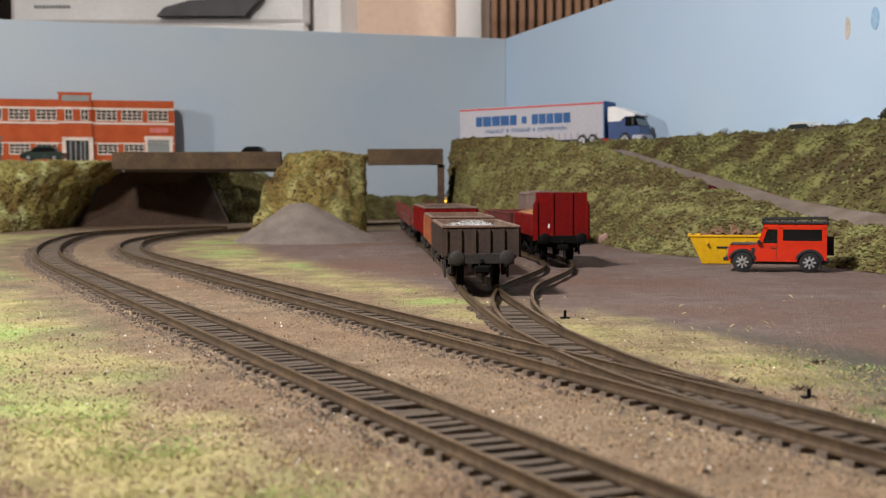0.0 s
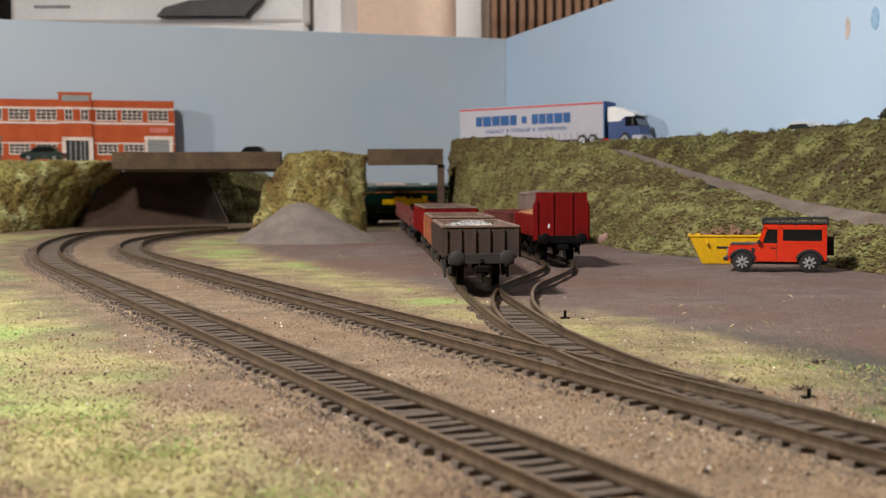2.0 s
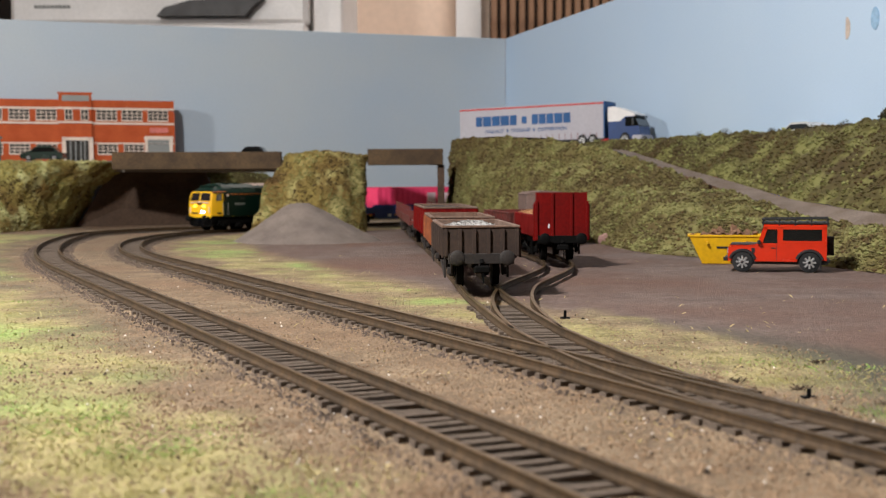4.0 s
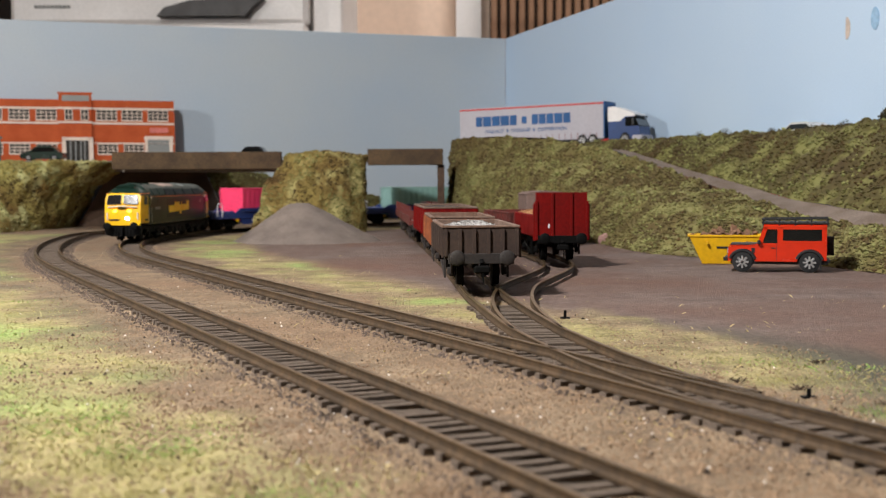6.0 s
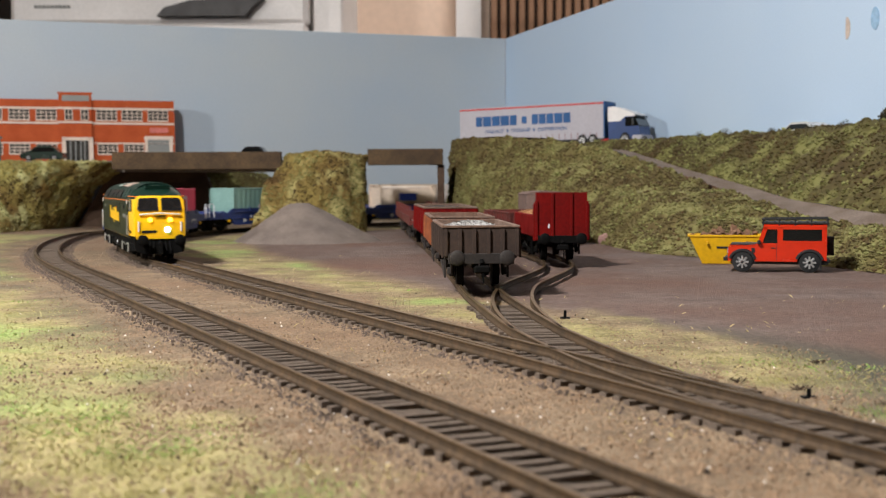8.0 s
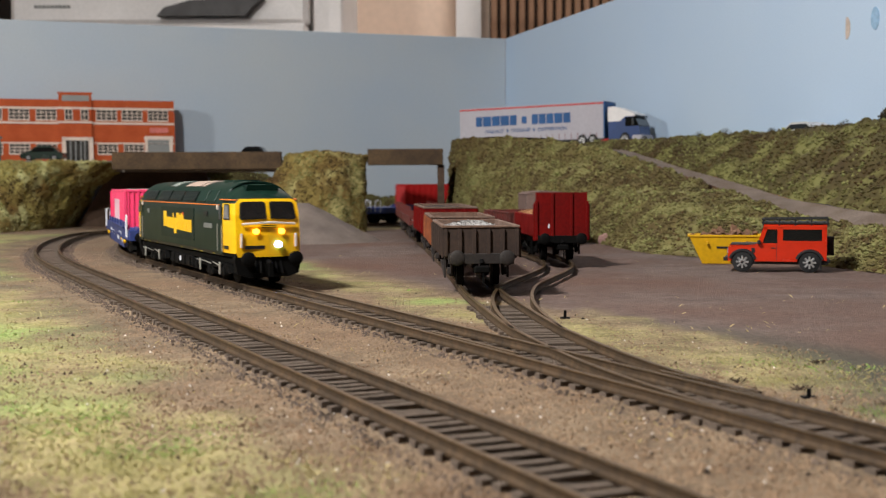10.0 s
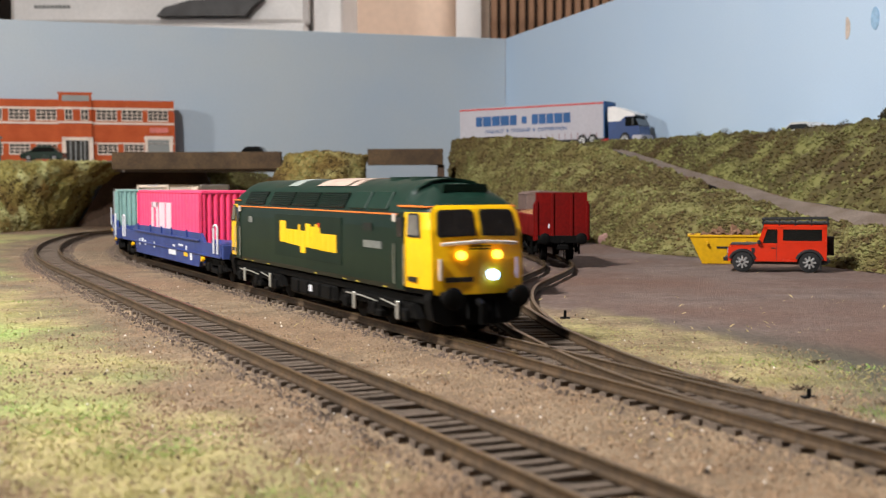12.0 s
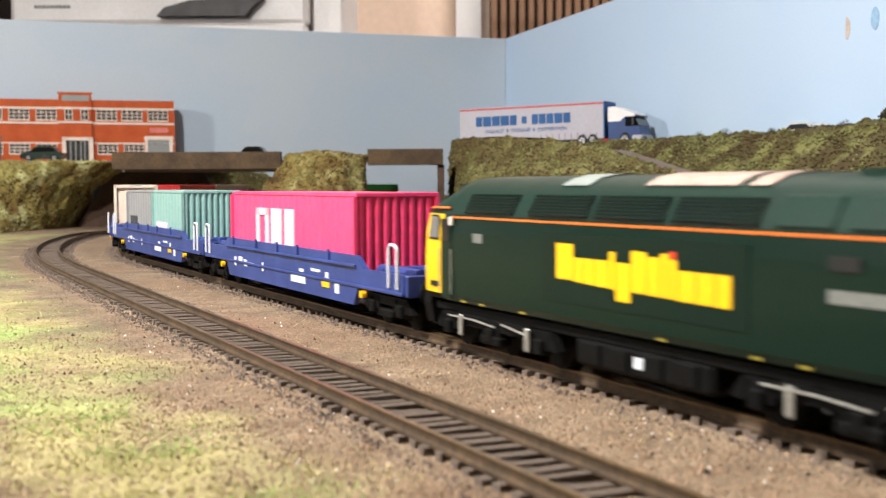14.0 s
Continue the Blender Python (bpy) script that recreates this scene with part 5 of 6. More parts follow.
# ---- off-road car and skip ----
M_JEEP = surface("orange_red_gloss", (200, 46, 18), 0.25, 0, 0.03, 300, 30, 0.0, (192, 41, 16), coat=0.5)
M_TYRE = surface("tyre_rubber", (26, 26, 27), 0.8, 0, 0.1)
M_PLASTIC = surface("black_plastic", (30, 31, 33), 0.5, 0, 0.1)
M_CHROME = surface("alloy_rim", (205, 205, 205), 0.3, 0.7, 0.05)
M_WINDOW = surface("tinted_window", (20, 22, 22), 0.08, 0, 0.1, 100, 20, 0.0)


def wheel_of(parent, x, y, r, w):
    s = 1 if y > 0 else -1
    bm = bmesh.new()
    rod(bm, (x, y - s * w, r), (x, y, r), r, 24)
    rod(bm, (x, y - s * w * 0.98, r), (x, y + s * 0.0004, r), r * 0.86, 24)
    wh = part("wheel", bm, M_TYRE, parent)
    bm = bmesh.new()
    rod(bm, (x, y, r), (x, y + s * 0.0006, r), r * 0.66, 20)
    rim = part("rim", bm, M_PLASTIC, wh)
    bm = bmesh.new()
    for k in range(8):
        a = math.pi * 2 * k / 8
        c, d = math.cos(a), math.sin(a)
        rod(bm, (x + c * r * 0.15, y + s * 0.0008, r + d * r * 0.15), (x + c * r * 0.62, y + s * 0.0008, r + d * r * 0.62), r * 0.11, 6)
    part("spokes", bm, M_CHROME, wh)


def off_road_car():
    # front towards -x
    ob = thing("off_road_car", "orange-red toy off-road car with black roof rack", "car", "", pose(0.1966, 0.6999, 0, 0, 0, -17))
    w = 0.0118
    part("chassis", bx(-0.0265, 0.0280, -0.0105, 0.0105, 0.0045, 0.0075, bevel=0.0005), M_PLASTIC, ob)
    body = [(-0.0278, 0.0060), (-0.0278, 0.0130), (-0.0265, 0.0148), (-0.0120, 0.0160), (-0.0115, 0.0168), (0.0265, 0.0168), (0.0272, 0.0150), (0.0272, 0.0070),
            (0.0245, 0.0070), (0.0225, 0.0106), (0.0130, 0.0106), (0.0108, 0.0062), (-0.0125, 0.0062), (-0.0148, 0.0106), (-0.0240, 0.0106), (-0.0258, 0.0066)]
    for s in (-1, 1):
        bm = bmesh.new()
        prism(bm, body, *sorted((s * w, s * (w - 0.002))))
        part("body_side", bm, M_JEEP, ob)
        bm = bmesh.new()
        # window pillars
        for x0, x1, top in ((-0.0110, -0.0085, 1), (0.0000, 0.0030, 0), (0.0245, 0.0272, 0)):
            dx = 0.0032 if top else 0.0
            prism(bm, [(x0, 0.0165), (x1, 0.0165), (x1 + dx, 0.0262), (x0 + dx, 0.0262)], *sorted((s * w, s * (w - 0.0012))))
        prism(bm, [(0.0030, 0.0165), (0.0245, 0.0165), (0.0245, 0.0182), (0.0030, 0.0182)], *sorted((s * w, s * (w - 0.0012))))
        prism(bm, [(-0.0078, 0.0248), (0.0272, 0.0248), (0.0272, 0.0268), (-0.0078, 0.0268)], *sorted((s * w, s * (w - 0.0012))))
        part("window_frame", bm, M_JEEP, ob)
        part("rear_side_window", bx(0.0030, 0.0245, *sorted((s * (w - 0.0004), s * (w - 0.0009))), 0.0180, 0.0250), M_WINDOW, ob)
        part("front_side_window", bx(-0.0090, 0.0002, *sorted((s * (w - 0.0006), s * (w - 0.0010))), 0.0166, 0.0250), M_WINDOW, ob)
        for x in (-0.0196, 0.0178):
            bm = bmesh.new()
            for k in range(7):
                a0, a1 = math.pi * (0.08 + 0.12 * k), math.pi * (0.08 + 0.12 * (k + 1))
                rod(bm, (x + math.cos(a0) * 0.0072, s * w, 0.0060 + math.sin(a0) * 0.0066), (x + math.cos(a1) * 0.0072, s * w, 0.0060 + math.sin(a1) * 0.0066), 0.0010, 6)
            part("wheel_arch", bm, M_PLASTIC, ob)
            wheel_of(ob, x, s * (w + 0.0004), 0.0058, 0.004)
        part("door_line", bx(-0.0006, -0.0003, *sorted((s * w, s * (w + 0.0001))), 0.0070, 0.0165), M_PLASTIC, ob)
        part("door_handle", bx(-0.0035, -0.0012, *sorted((s * w, s * (w + 0.0004))), 0.0138, 0.0143), M_PLASTIC, ob)
        part("waist_line", bx(-0.0270, 0.0272, *sorted((s * w, s * (w + 0.0002))), 0.0152, 0.0156), M_JEEP, ob)
        part("side_vent", bx(-0.0146, -0.0126, *sorted((s * w, s * (w + 0.0002))), 0.0112, 0.0140), M_PLASTIC, ob)
        part("mirror", bx(-0.0112, -0.0094, *sorted((s * (w + 0.0004), s * (w + 0.0030))), 0.0162, 0.0186, bevel=0.0004), M_PLASTIC, ob)
        part("headlight", bx(-0.0284, -0.0276, s * 0.0078 - 0.0016, s * 0.0078 + 0.0016, 0.0105, 0.0137, bevel=0.0003), M_CHROME, ob)
    part("bonnet", bx(-0.0270, -0.0110, -0.0090, 0.0090, 0.0150, 0.0163, bevel=0.0006), M_PLASTIC, ob, "black bonnet panel")
    part("front_grille", bx(-0.0283, -0.0275, -0.0062, 0.0062, 0.0080, 0.0140), M_PLASTIC, ob)
    part("floor", bx(-0.0270, 0.0268, -0.0108, 0.0108, 0.0075, 0.0100), M_PLASTIC, ob)
    part("rear_panel", bx(0.0262, 0.0272, -0.0116, 0.0116, 0.0070, 0.0262), M_JEEP, ob)
    part("front_panel", bx(-0.0276, -0.0266, -0.0116, 0.0116, 0.0062, 0.0146), M_JEEP, ob)
    bm = bmesh.new()
    prism(bm, [(-0.0108, 0.0166), (-0.0100, 0.0166), (-0.0072, 0.0255), (-0.0080, 0.0255)], -0.0108, 0.0108)
    part("windscreen", bm, M_WINDOW, ob)
    part("roof", bx(-0.0080, 0.0274, -0.0117, 0.0117, 0.0262, 0.0276, bevel=0.0005), M_JEEP, ob)
    part("front_bumper", bx(-0.0305, -0.0278, -0.0115, 0.0115, 0.0062, 0.0084, bevel=0.0004), M_PLASTIC, ob)
    part("rear_bumper", bx(0.0272, 0.0290, -0.0112, 0.0112, 0.0058, 0.0075, bevel=0.0004), M_PLASTIC, ob)
    for y in (-0.011, 0.011):
        part("mud_flap", bx(0.0238, 0.0244, y - 0.002, y + 0.002, 0.0015, 0.0070), M_PLASTIC, ob)
    bm = bmesh.new()
    rod(bm, (0.0272, 0, 0.0150), (0.0312, 0, 0.0150), 0.0056, 22)
    part("spare_wheel", bm, M_TYRE, ob)
    rack = part("roof_rack", bx(-0.0078, 0.0275, -0.0112, 0.0112, 0.0284, 0.0289), M_PLASTIC, ob, "black tubular roof rack")
    for z in (0.0284, 0.0306):
        for y in (-0.0115, 0.0115):
            bm = bmesh.new()
            rod(bm, (-0.0085, y, z), (0.0280, y, z + (0.0006 if z > 0.029 else 0)), 0.00055, 6)
            part("rail", bm, M_PLASTIC, rack)
        for x in (-0.0085, 0.0280):
            bm = bmesh.new()
            rod(bm, (x, -0.0115, z), (x, 0.0115, z), 0.00055, 6)
            part("rail", bm, M_PLASTIC, rack)
    for y in (-0.0115, 0.0115):
        for i in range(5):
            x = -0.0080 + 0.0089 * i
            bm = bmesh.new()
            rod(bm, (x, y, 0.0270), (x, y, 0.0308), 0.0005, 6)
            part("post", bm, M_PLASTIC, rack)
    for i in range(8):
        x = -0.006 + 0.0045 * i
        part("slat", bx(x - 0.0006, x + 0.0006, -0.0112, 0.0112, 0.0289, 0.0294), M_PLASTIC, rack)


off_road_car()
M_SKIP = surface("yellow_skip_paint", (222, 172, 8), 0.5, 0, 0.05, 400, 60, 0.05, (196, 148, 12))
M_RUBBISH = surface("brown_rubbish", (146, 108, 82), 0.9, 0, 0.2, 500, 80, 0.4, each=0.6)


def skip():
    ob = thing("rubbish_skip", "yellow steel skip heaped with broken brown rubbish", "skip", "", pose(0.1833, 0.7728, 0, 0, 0, -12))
    bm = bmesh.new()
    bot = [(-0.0150, -0.0085), (0.0150, -0.0085), (0.0150, 0.0085), (-0.0150, 0.0085)]
    top = [(-0.0235, -0.0118), (0.0235, -0.0118), (0.0235, 0.0118), (-0.0235, 0.0118)]
    mid = [(-0.0205, -0.0108), (0.0205, -0.0108), (0.0205, 0.0108), (-0.0205, 0.0108)]
    a = [bm.verts.new((x, y, 0.0)) for x, y in bot]
    m = [bm.verts.new((x, y, 0.0120)) for x, y in mid]
    b = [bm.verts.new((x, y, 0.0180)) for x, y in top]
    c = [bm.verts.new((x * 0.95, y * 0.93, 0.0180)) for x, y in top]
    d = [bm.verts.new((x * 0.92, y * 0.9, 0.0130)) for x, y in mid]
    for p, q in ((a, m), (m, b), (b, c), (c, d)):
        for i in range(4):
            bm.faces.new((p[i], p[(i + 1) % 4], q[(i + 1) % 4], q[i]))
    bm.faces.new(a)
    bm.faces.new(d)
    part("body", bm, M_SKIP, ob)
    for s in (-1, 1):
        part("rim_rail", bx(-0.0240, 0.0240, s * 0.0118 - 0.0006, s * 0.0118 + 0.0006, 0.0172, 0.0186, bevel=0.0003), M_SKIP, ob)
        part("rim_rail", bx(s * 0.0235 - 0.0006, s * 0.0235 + 0.0006, -0.0112, 0.0112, 0.0172, 0.0186, bevel=0.0003), M_SKIP, ob)
        for x in (-0.012, 0.012):
            bm = bmesh.new()
            rod(bm, (x, s * 0.0108, 0.0135), (x, s * 0.0136, 0.0135), 0.0009, 8)
            part("lifting_lug", bm, M_SKIP, ob)
        part("label_bar", bx(-0.006, 0.006, *sorted((s * 0.0105, s * 0.0109)), 0.0100, 0.0112), M_PLASTIC, ob)
    rnd = random.Random(5)
    for _ in range(46):
        x, y = rnd.uniform(-0.019, 0.019), rnd.uniform(-0.009, 0.009)
        z = 0.0155 + 0.006 * max(0, 1 - (x / 0.02) ** 2) * rnd.random()
        l, q = rnd.uniform(0.0015, 0.0052), rnd.uniform(0.0006, 0.0022)
        part("rubbish_piece", bx(-l, l, -q, q, -q * 0.6, q * 0.6), M_RUBBISH, ob, at=pose(x, y, z, rnd.uniform(-40, 40), rnd.uniform(-50, 50), rnd.uniform(0, 180)))


skip()
rock = bmesh.new()
bmesh.ops.create_icosphere(rock, subdivisions=2, radius=0.0058)
for v in rock.verts:
    v.co *= 1 + 0.25 * noise.noise(v.co * 300)
part("pink_stone", rock, surface("pinkish_stone", (170, 132, 124), 0.9, 0, 0.12), None, "small pinkish stone lying at the bank's foot", at=pose(0.1379, 1.0151, 0.004))["category"] = "stone"

# ---- lorry ----
M_TRAILER = surface("white_curtain_side", (168, 164, 172), 0.55, 0, 0.03, 300, 30, 0.03, (174, 172, 180))
M_NAVY = surface("blue_lettering", (24, 84, 142), 0.6)
M_LBLUE = surface("lorry_blue_paint", (30, 62, 116), 0.35, 0, 0.05, 200, 30, 0, (24, 50, 96))
M_LRED = surface("lorry_red_paint", (176, 28, 30), 0.4, 0, 0.05)


def text(body, size, material, parent, m, name="lettering"):
    cu = bpy.data.curves.new(name, "FONT")
    cu.body, cu.size, cu.extrude, cu.align_x = body, size, 0.0001, "CENTER"
    tmp = bpy.data.objects.new(name, cu)
    dg = bpy.context.evaluated_depsgraph_get()
    scene.collection.objects.link(tmp)
    dg.update()
    me = bpy.data.meshes.new_from_object(tmp.evaluated_get(dg))
    bpy.data.objects.remove(tmp)
    me.materials.clear()
    me.materials.append(material)
    o = new(name, me)
    o.parent = parent
    o.matrix_basis = m
    return o


def lorry():
    # front towards +x; trailer's rear lower corner at the origin
    ob = thing("articulated_lorry", "white curtain-sided articulated lorry with blue cab", "lorry", "", pose(0.0300, 1.468, 0.0918, 0, -0.9, -29.7) @ Matrix.Diagonal((1.0, 1.05, 1.12, 1)))
    L, w = 0.186, 0.0165
    part("curtain_body", bx(0, L, -w, w, 0.0075, 0.0440, bevel=0.0004), M_TRAILER, ob)
    part("red_top_line", bx(-0.0002, L + 0.0002, -w - 0.0003, -w + 0.0002, 0.0425, 0.0442), M_LRED, ob)
    part("roof_sheet", bx(0, L, -w, w, 0.0440, 0.0450), M_TRAILER, ob)
    part("front_bulkhead", bx(L, L + 0.0014, -w, w, 0.0085, 0.0452), M_NAVY, ob)
    part("skirt_rail", bx(0, L, -w - 0.0002, w + 0.0002, 0.0062, 0.0076), M_PLASTIC, ob)
    for i in range(23):
        x = 0.006 + i * 0.0078
        part("strap", bx(x - 0.0004, x + 0.0004, -w - 0.0003, -w + 0.0001, 0.0072, 0.0140), surface_strap, ob)
    # company name as plain blocks
    x = 0.0225
    for k, wd in enumerate((0.0082, 0.0108, 0.0104, 0.0108, 0.0088, 0, 0.0062, 0, 0.0080, 0.0084, 0.0084, 0.0102, 0.0088)):
        if wd == 0:
            x += 0.0055
            continue
        z = 0.0252 + (0.0012 if k == 6 else 0)
        h = 0.0076 if k == 6 else 0.0104
        part("name_block", bx(x, x + wd, -w - 0.0004, -w + 0.0001, z, z + h), M_NAVY, ob)
        x += wd + 0.0013
    text("HAULAGE  &  STORAGE  &  DISTRIBUTION", 0.0056, M_NAVY, ob, pose(0.088, -w - 0.0004, 0.0178, 90))
    # running gear
    for x in (0.028, 0.044, 0.060):
        for s in (-1, 1):
            wheel_of(ob, x, s * w, 0.0062, 0.004)
    part("side_guard", bx(0.075, 0.135, -w, -w + 0.001, 0.0030, 0.0055), M_LRED, ob)
    # tractor
    part("tractor_frame", bx(0.152, 0.226, -0.007, 0.007, 0.0040, 0.0072), M_LRED, ob)
    part("fuel_tank", bx(0.182, 0.196, -w, -w + 0.006, 0.0020, 0.0072, bevel=0.001), M_LRED, ob)
    for x in (0.160, 0.173, 0.212):
        for s in (-1, 1):
            wheel_of(ob, x, s * w, 0.0064, 0.0045)
    bm = bmesh.new()
    prism(bm, [(0.192, 0.0060), (0.192, 0.0290), (0.222, 0.0290), (0.2285, 0.0180), (0.2300, 0.0060)], -w, w)
    part("cab", bm, M_LBLUE, ob, "dark blue tractor cab")
    bm = bmesh.new()
    prism(bm, [(0.1915, 0.0240), (0.1915, 0.0385), (0.198, 0.0392), (0.211, 0.0352), (0.2225, 0.0318), (0.2240, 0.0288), (0.212, 0.0285), (0.206, 0.0240)], -w - 0.0003, w + 0.0003)
    part("roof_deflector", bm, M_WHITE, ob, "white roof air deflector")
    bm = bmesh.new()
    prism(bm, [(0.2125, 0.0190), (0.2288, 0.0190), (0.2240, 0.0278), (0.2125, 0.0278)], -w - 0.0005, w + 0.0005)
    part("cab_window", bm, M_WINDOW, ob)
    part("sun_visor", bx(0.2215, 0.2262, -w, w, 0.0280, 0.0296, bevel=0.0004), M_PLASTIC, ob)
    part("mirror", bx(0.2215, 0.2235, -w - 0.004, -w - 0.001, 0.0200, 0.0265), M_PLASTIC, ob)
    part("bumper", bx(0.2200, 0.2325, -w - 0.0004, w + 0.0004, 0.0030, 0.0100, bevel=0.0008), M_TRAILER, ob, "pale grey front bumper")


surface_strap = surface("brown_strap", (150, 120, 120), 0.7)
lorry()

# ---- small cars on the upper level ----


def small_car(label, at, colour, length=0.052, height=0.0185):
    mat = surface("car_paint", colour, 0.25, 0, 0.05, 200, 30, 0.0, coat=0.4)
    ob = thing("small_car", label, "car", "cars on the upper level", at)
    L, w, h = length / 2, 0.0108, height
    bm = bmesh.new()
    prism(bm, [(-L, 0.0040), (-L * 0.98, 0.0088), (-L * 0.62, 0.0108), (-L * 0.30, h - 0.0010), (-L * 0.18, h), (L * 0.45, h), (L * 0.58, h - 0.001), (L * 0.80, 0.0112), (L * 0.98, 0.0100), (L, 0.0040), (L * 0.9, 0.0026), (-L * 0.9, 0.0026)], -w, w)
    part("body", bm, mat, ob)
    bm = bmesh.new()
    prism(bm, [(-L * 0.52, 0.0112), (-L * 0.26, h - 0.0018), (L * 0.50, h - 0.0018), (L * 0.70, 0.0114)], -w - 0.0003, w + 0.0003)
    part("side_window", bm, M_WINDOW, ob)
    bm = bmesh.new()
    prism(bm, [(-L * 0.60, 0.0112), (-L * 0.30, h - 0.0016), (L * 0.56, h - 0.0016), (L * 0.76, 0.0114)], -w + 0.002, w - 0.002)
    part("windscreen", bm, M_WINDOW, ob)
    for x in (-L * 0.6, L * 0.6):
        for s in (-1, 1):
            wheel_of(ob, x, s * (w + 0.0003), 0.0040, 0.003)
    for s in (-1, 1):
        part("headlight", bx(-L - 0.0003, -L + 0.001, s * 0.007 - 0.0018, s * 0.007 + 0.0018, 0.0066, 0.0084), M_CHROME, ob)
    return ob


small_car("dark green small car parked before the brick building", pose(-0.500, 1.500, 0.0828, 0, 0, 4), (38, 52, 46))
small_car("black small car behind the timber bridge beam", pose(-0.246, 1.548, 0.0828, 0, 0, -4), (30, 32, 38), 0.046)
small_car("pale silver car half hidden behind the grassy crest", pose(0.3187, 1.0544, 0.0872, 0, 0, -62), (205, 205, 205), 0.05, 0.0175)

# ---- brick building ----
M_BRICK = surface("orange_red_brick_card", (184, 84, 38), 0.85, 0, 0.08, 700, 60, 0.1, (166, 70, 30))
M_TRIM = surface("cream_stone_band", (224, 206, 192), 0.8, 0, 0.05)
M_PANE = surface("dark_window_pane", (58, 55, 52), 0.3, 0, 0.2, 150, 60)
M_SHUTTER = surface("grey_shutter", (140, 142, 140), 0.6, 0, 0.05)


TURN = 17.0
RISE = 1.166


def building():
    ob = thing("brick_factory", "two-storey orange brick factory with white window bands", "building", "", pose(-0.3791, 1.690, 0.0835, 0, 0, TURN))
    # right-hand end at x = 0, front at y = 0
    W, D, H = 0.40, 0.016, 0.0735
    part("wall", bx(-W, 0, 0, D, 0, H - 0.002), M_BRICK, ob)
    part("parapet", bx(-W, 0.0004, -0.0008, D, H - 0.008, H - 0.0006), M_BRICK, ob)
    part("coping", bx(-W, 0.0008, -0.0012, D + 0.0005, H - 0.0008, H + 0.0006), M_BRICK, ob)
    for z, h in ((0.0630, 0.0022), (0.0475 - 0.0020, 0.0024), (0.0225, 0.0014)):
        part("stone_band", bx(-W, 0.0014, -0.0014, 0.001, z, z + h), M_TRIM, ob)

    def window(x0, x1, z0, z1, cols, rows):
        wn = part("window", bx(x0, x1, -0.0006, 0.0006, z0, z1), M_PANE, ob)
        part("frame", bx(x0 - 0.0006, x1 + 0.0006, -0.0012, -0.0002, z0 - 0.0012, z0), M_TRIM, wn)
        for i in range(cols + 1):
            x = x0 + (x1 - x0) * i / cols
            part("glazing_bar", bx(x - 0.00045, x + 0.00045, -0.0011, -0.0003, z0, z1), M_TRIM, wn)
        for i in range(rows + 1):
            z = z0 + (z1 - z0) * i / rows
            part("glazing_bar", bx(x0, x1, -0.0010, -0.0004, z - 0.0004, z + 0.0004), M_TRIM, wn)

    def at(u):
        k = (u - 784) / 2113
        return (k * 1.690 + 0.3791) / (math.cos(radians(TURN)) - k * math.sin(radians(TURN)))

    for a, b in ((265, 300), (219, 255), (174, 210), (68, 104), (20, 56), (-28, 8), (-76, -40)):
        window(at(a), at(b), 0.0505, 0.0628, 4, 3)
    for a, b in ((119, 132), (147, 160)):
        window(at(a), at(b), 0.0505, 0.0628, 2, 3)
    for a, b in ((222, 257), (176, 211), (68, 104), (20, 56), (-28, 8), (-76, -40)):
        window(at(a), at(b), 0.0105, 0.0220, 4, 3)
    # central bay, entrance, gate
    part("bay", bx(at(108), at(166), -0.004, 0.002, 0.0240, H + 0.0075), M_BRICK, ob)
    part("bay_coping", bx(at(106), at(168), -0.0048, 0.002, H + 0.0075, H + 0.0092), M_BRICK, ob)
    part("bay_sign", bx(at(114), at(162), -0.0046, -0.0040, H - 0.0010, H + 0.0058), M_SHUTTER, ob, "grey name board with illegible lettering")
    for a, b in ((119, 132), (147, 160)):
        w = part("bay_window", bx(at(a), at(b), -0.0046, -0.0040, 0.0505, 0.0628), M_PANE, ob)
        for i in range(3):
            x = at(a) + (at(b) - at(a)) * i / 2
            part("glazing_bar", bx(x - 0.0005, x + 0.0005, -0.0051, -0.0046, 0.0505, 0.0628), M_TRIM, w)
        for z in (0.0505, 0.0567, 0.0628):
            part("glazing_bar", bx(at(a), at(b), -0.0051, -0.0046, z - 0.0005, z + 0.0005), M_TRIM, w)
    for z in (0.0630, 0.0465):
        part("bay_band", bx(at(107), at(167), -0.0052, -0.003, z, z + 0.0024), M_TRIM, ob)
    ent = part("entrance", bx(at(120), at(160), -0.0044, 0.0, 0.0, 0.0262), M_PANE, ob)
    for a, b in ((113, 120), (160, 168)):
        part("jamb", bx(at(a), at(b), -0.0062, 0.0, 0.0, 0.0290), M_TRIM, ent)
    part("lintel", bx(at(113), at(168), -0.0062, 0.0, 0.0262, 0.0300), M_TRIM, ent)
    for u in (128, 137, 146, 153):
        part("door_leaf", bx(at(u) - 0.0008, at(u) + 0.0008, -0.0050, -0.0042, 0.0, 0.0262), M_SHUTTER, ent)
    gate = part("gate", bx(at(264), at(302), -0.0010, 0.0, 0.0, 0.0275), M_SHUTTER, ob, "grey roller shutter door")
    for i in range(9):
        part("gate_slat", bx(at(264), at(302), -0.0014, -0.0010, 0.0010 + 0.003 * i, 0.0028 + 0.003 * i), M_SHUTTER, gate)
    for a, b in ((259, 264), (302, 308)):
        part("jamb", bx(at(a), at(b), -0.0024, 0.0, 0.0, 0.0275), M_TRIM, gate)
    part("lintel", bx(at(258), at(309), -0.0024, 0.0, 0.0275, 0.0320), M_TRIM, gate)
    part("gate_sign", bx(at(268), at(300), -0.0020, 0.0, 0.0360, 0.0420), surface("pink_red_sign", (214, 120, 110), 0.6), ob)
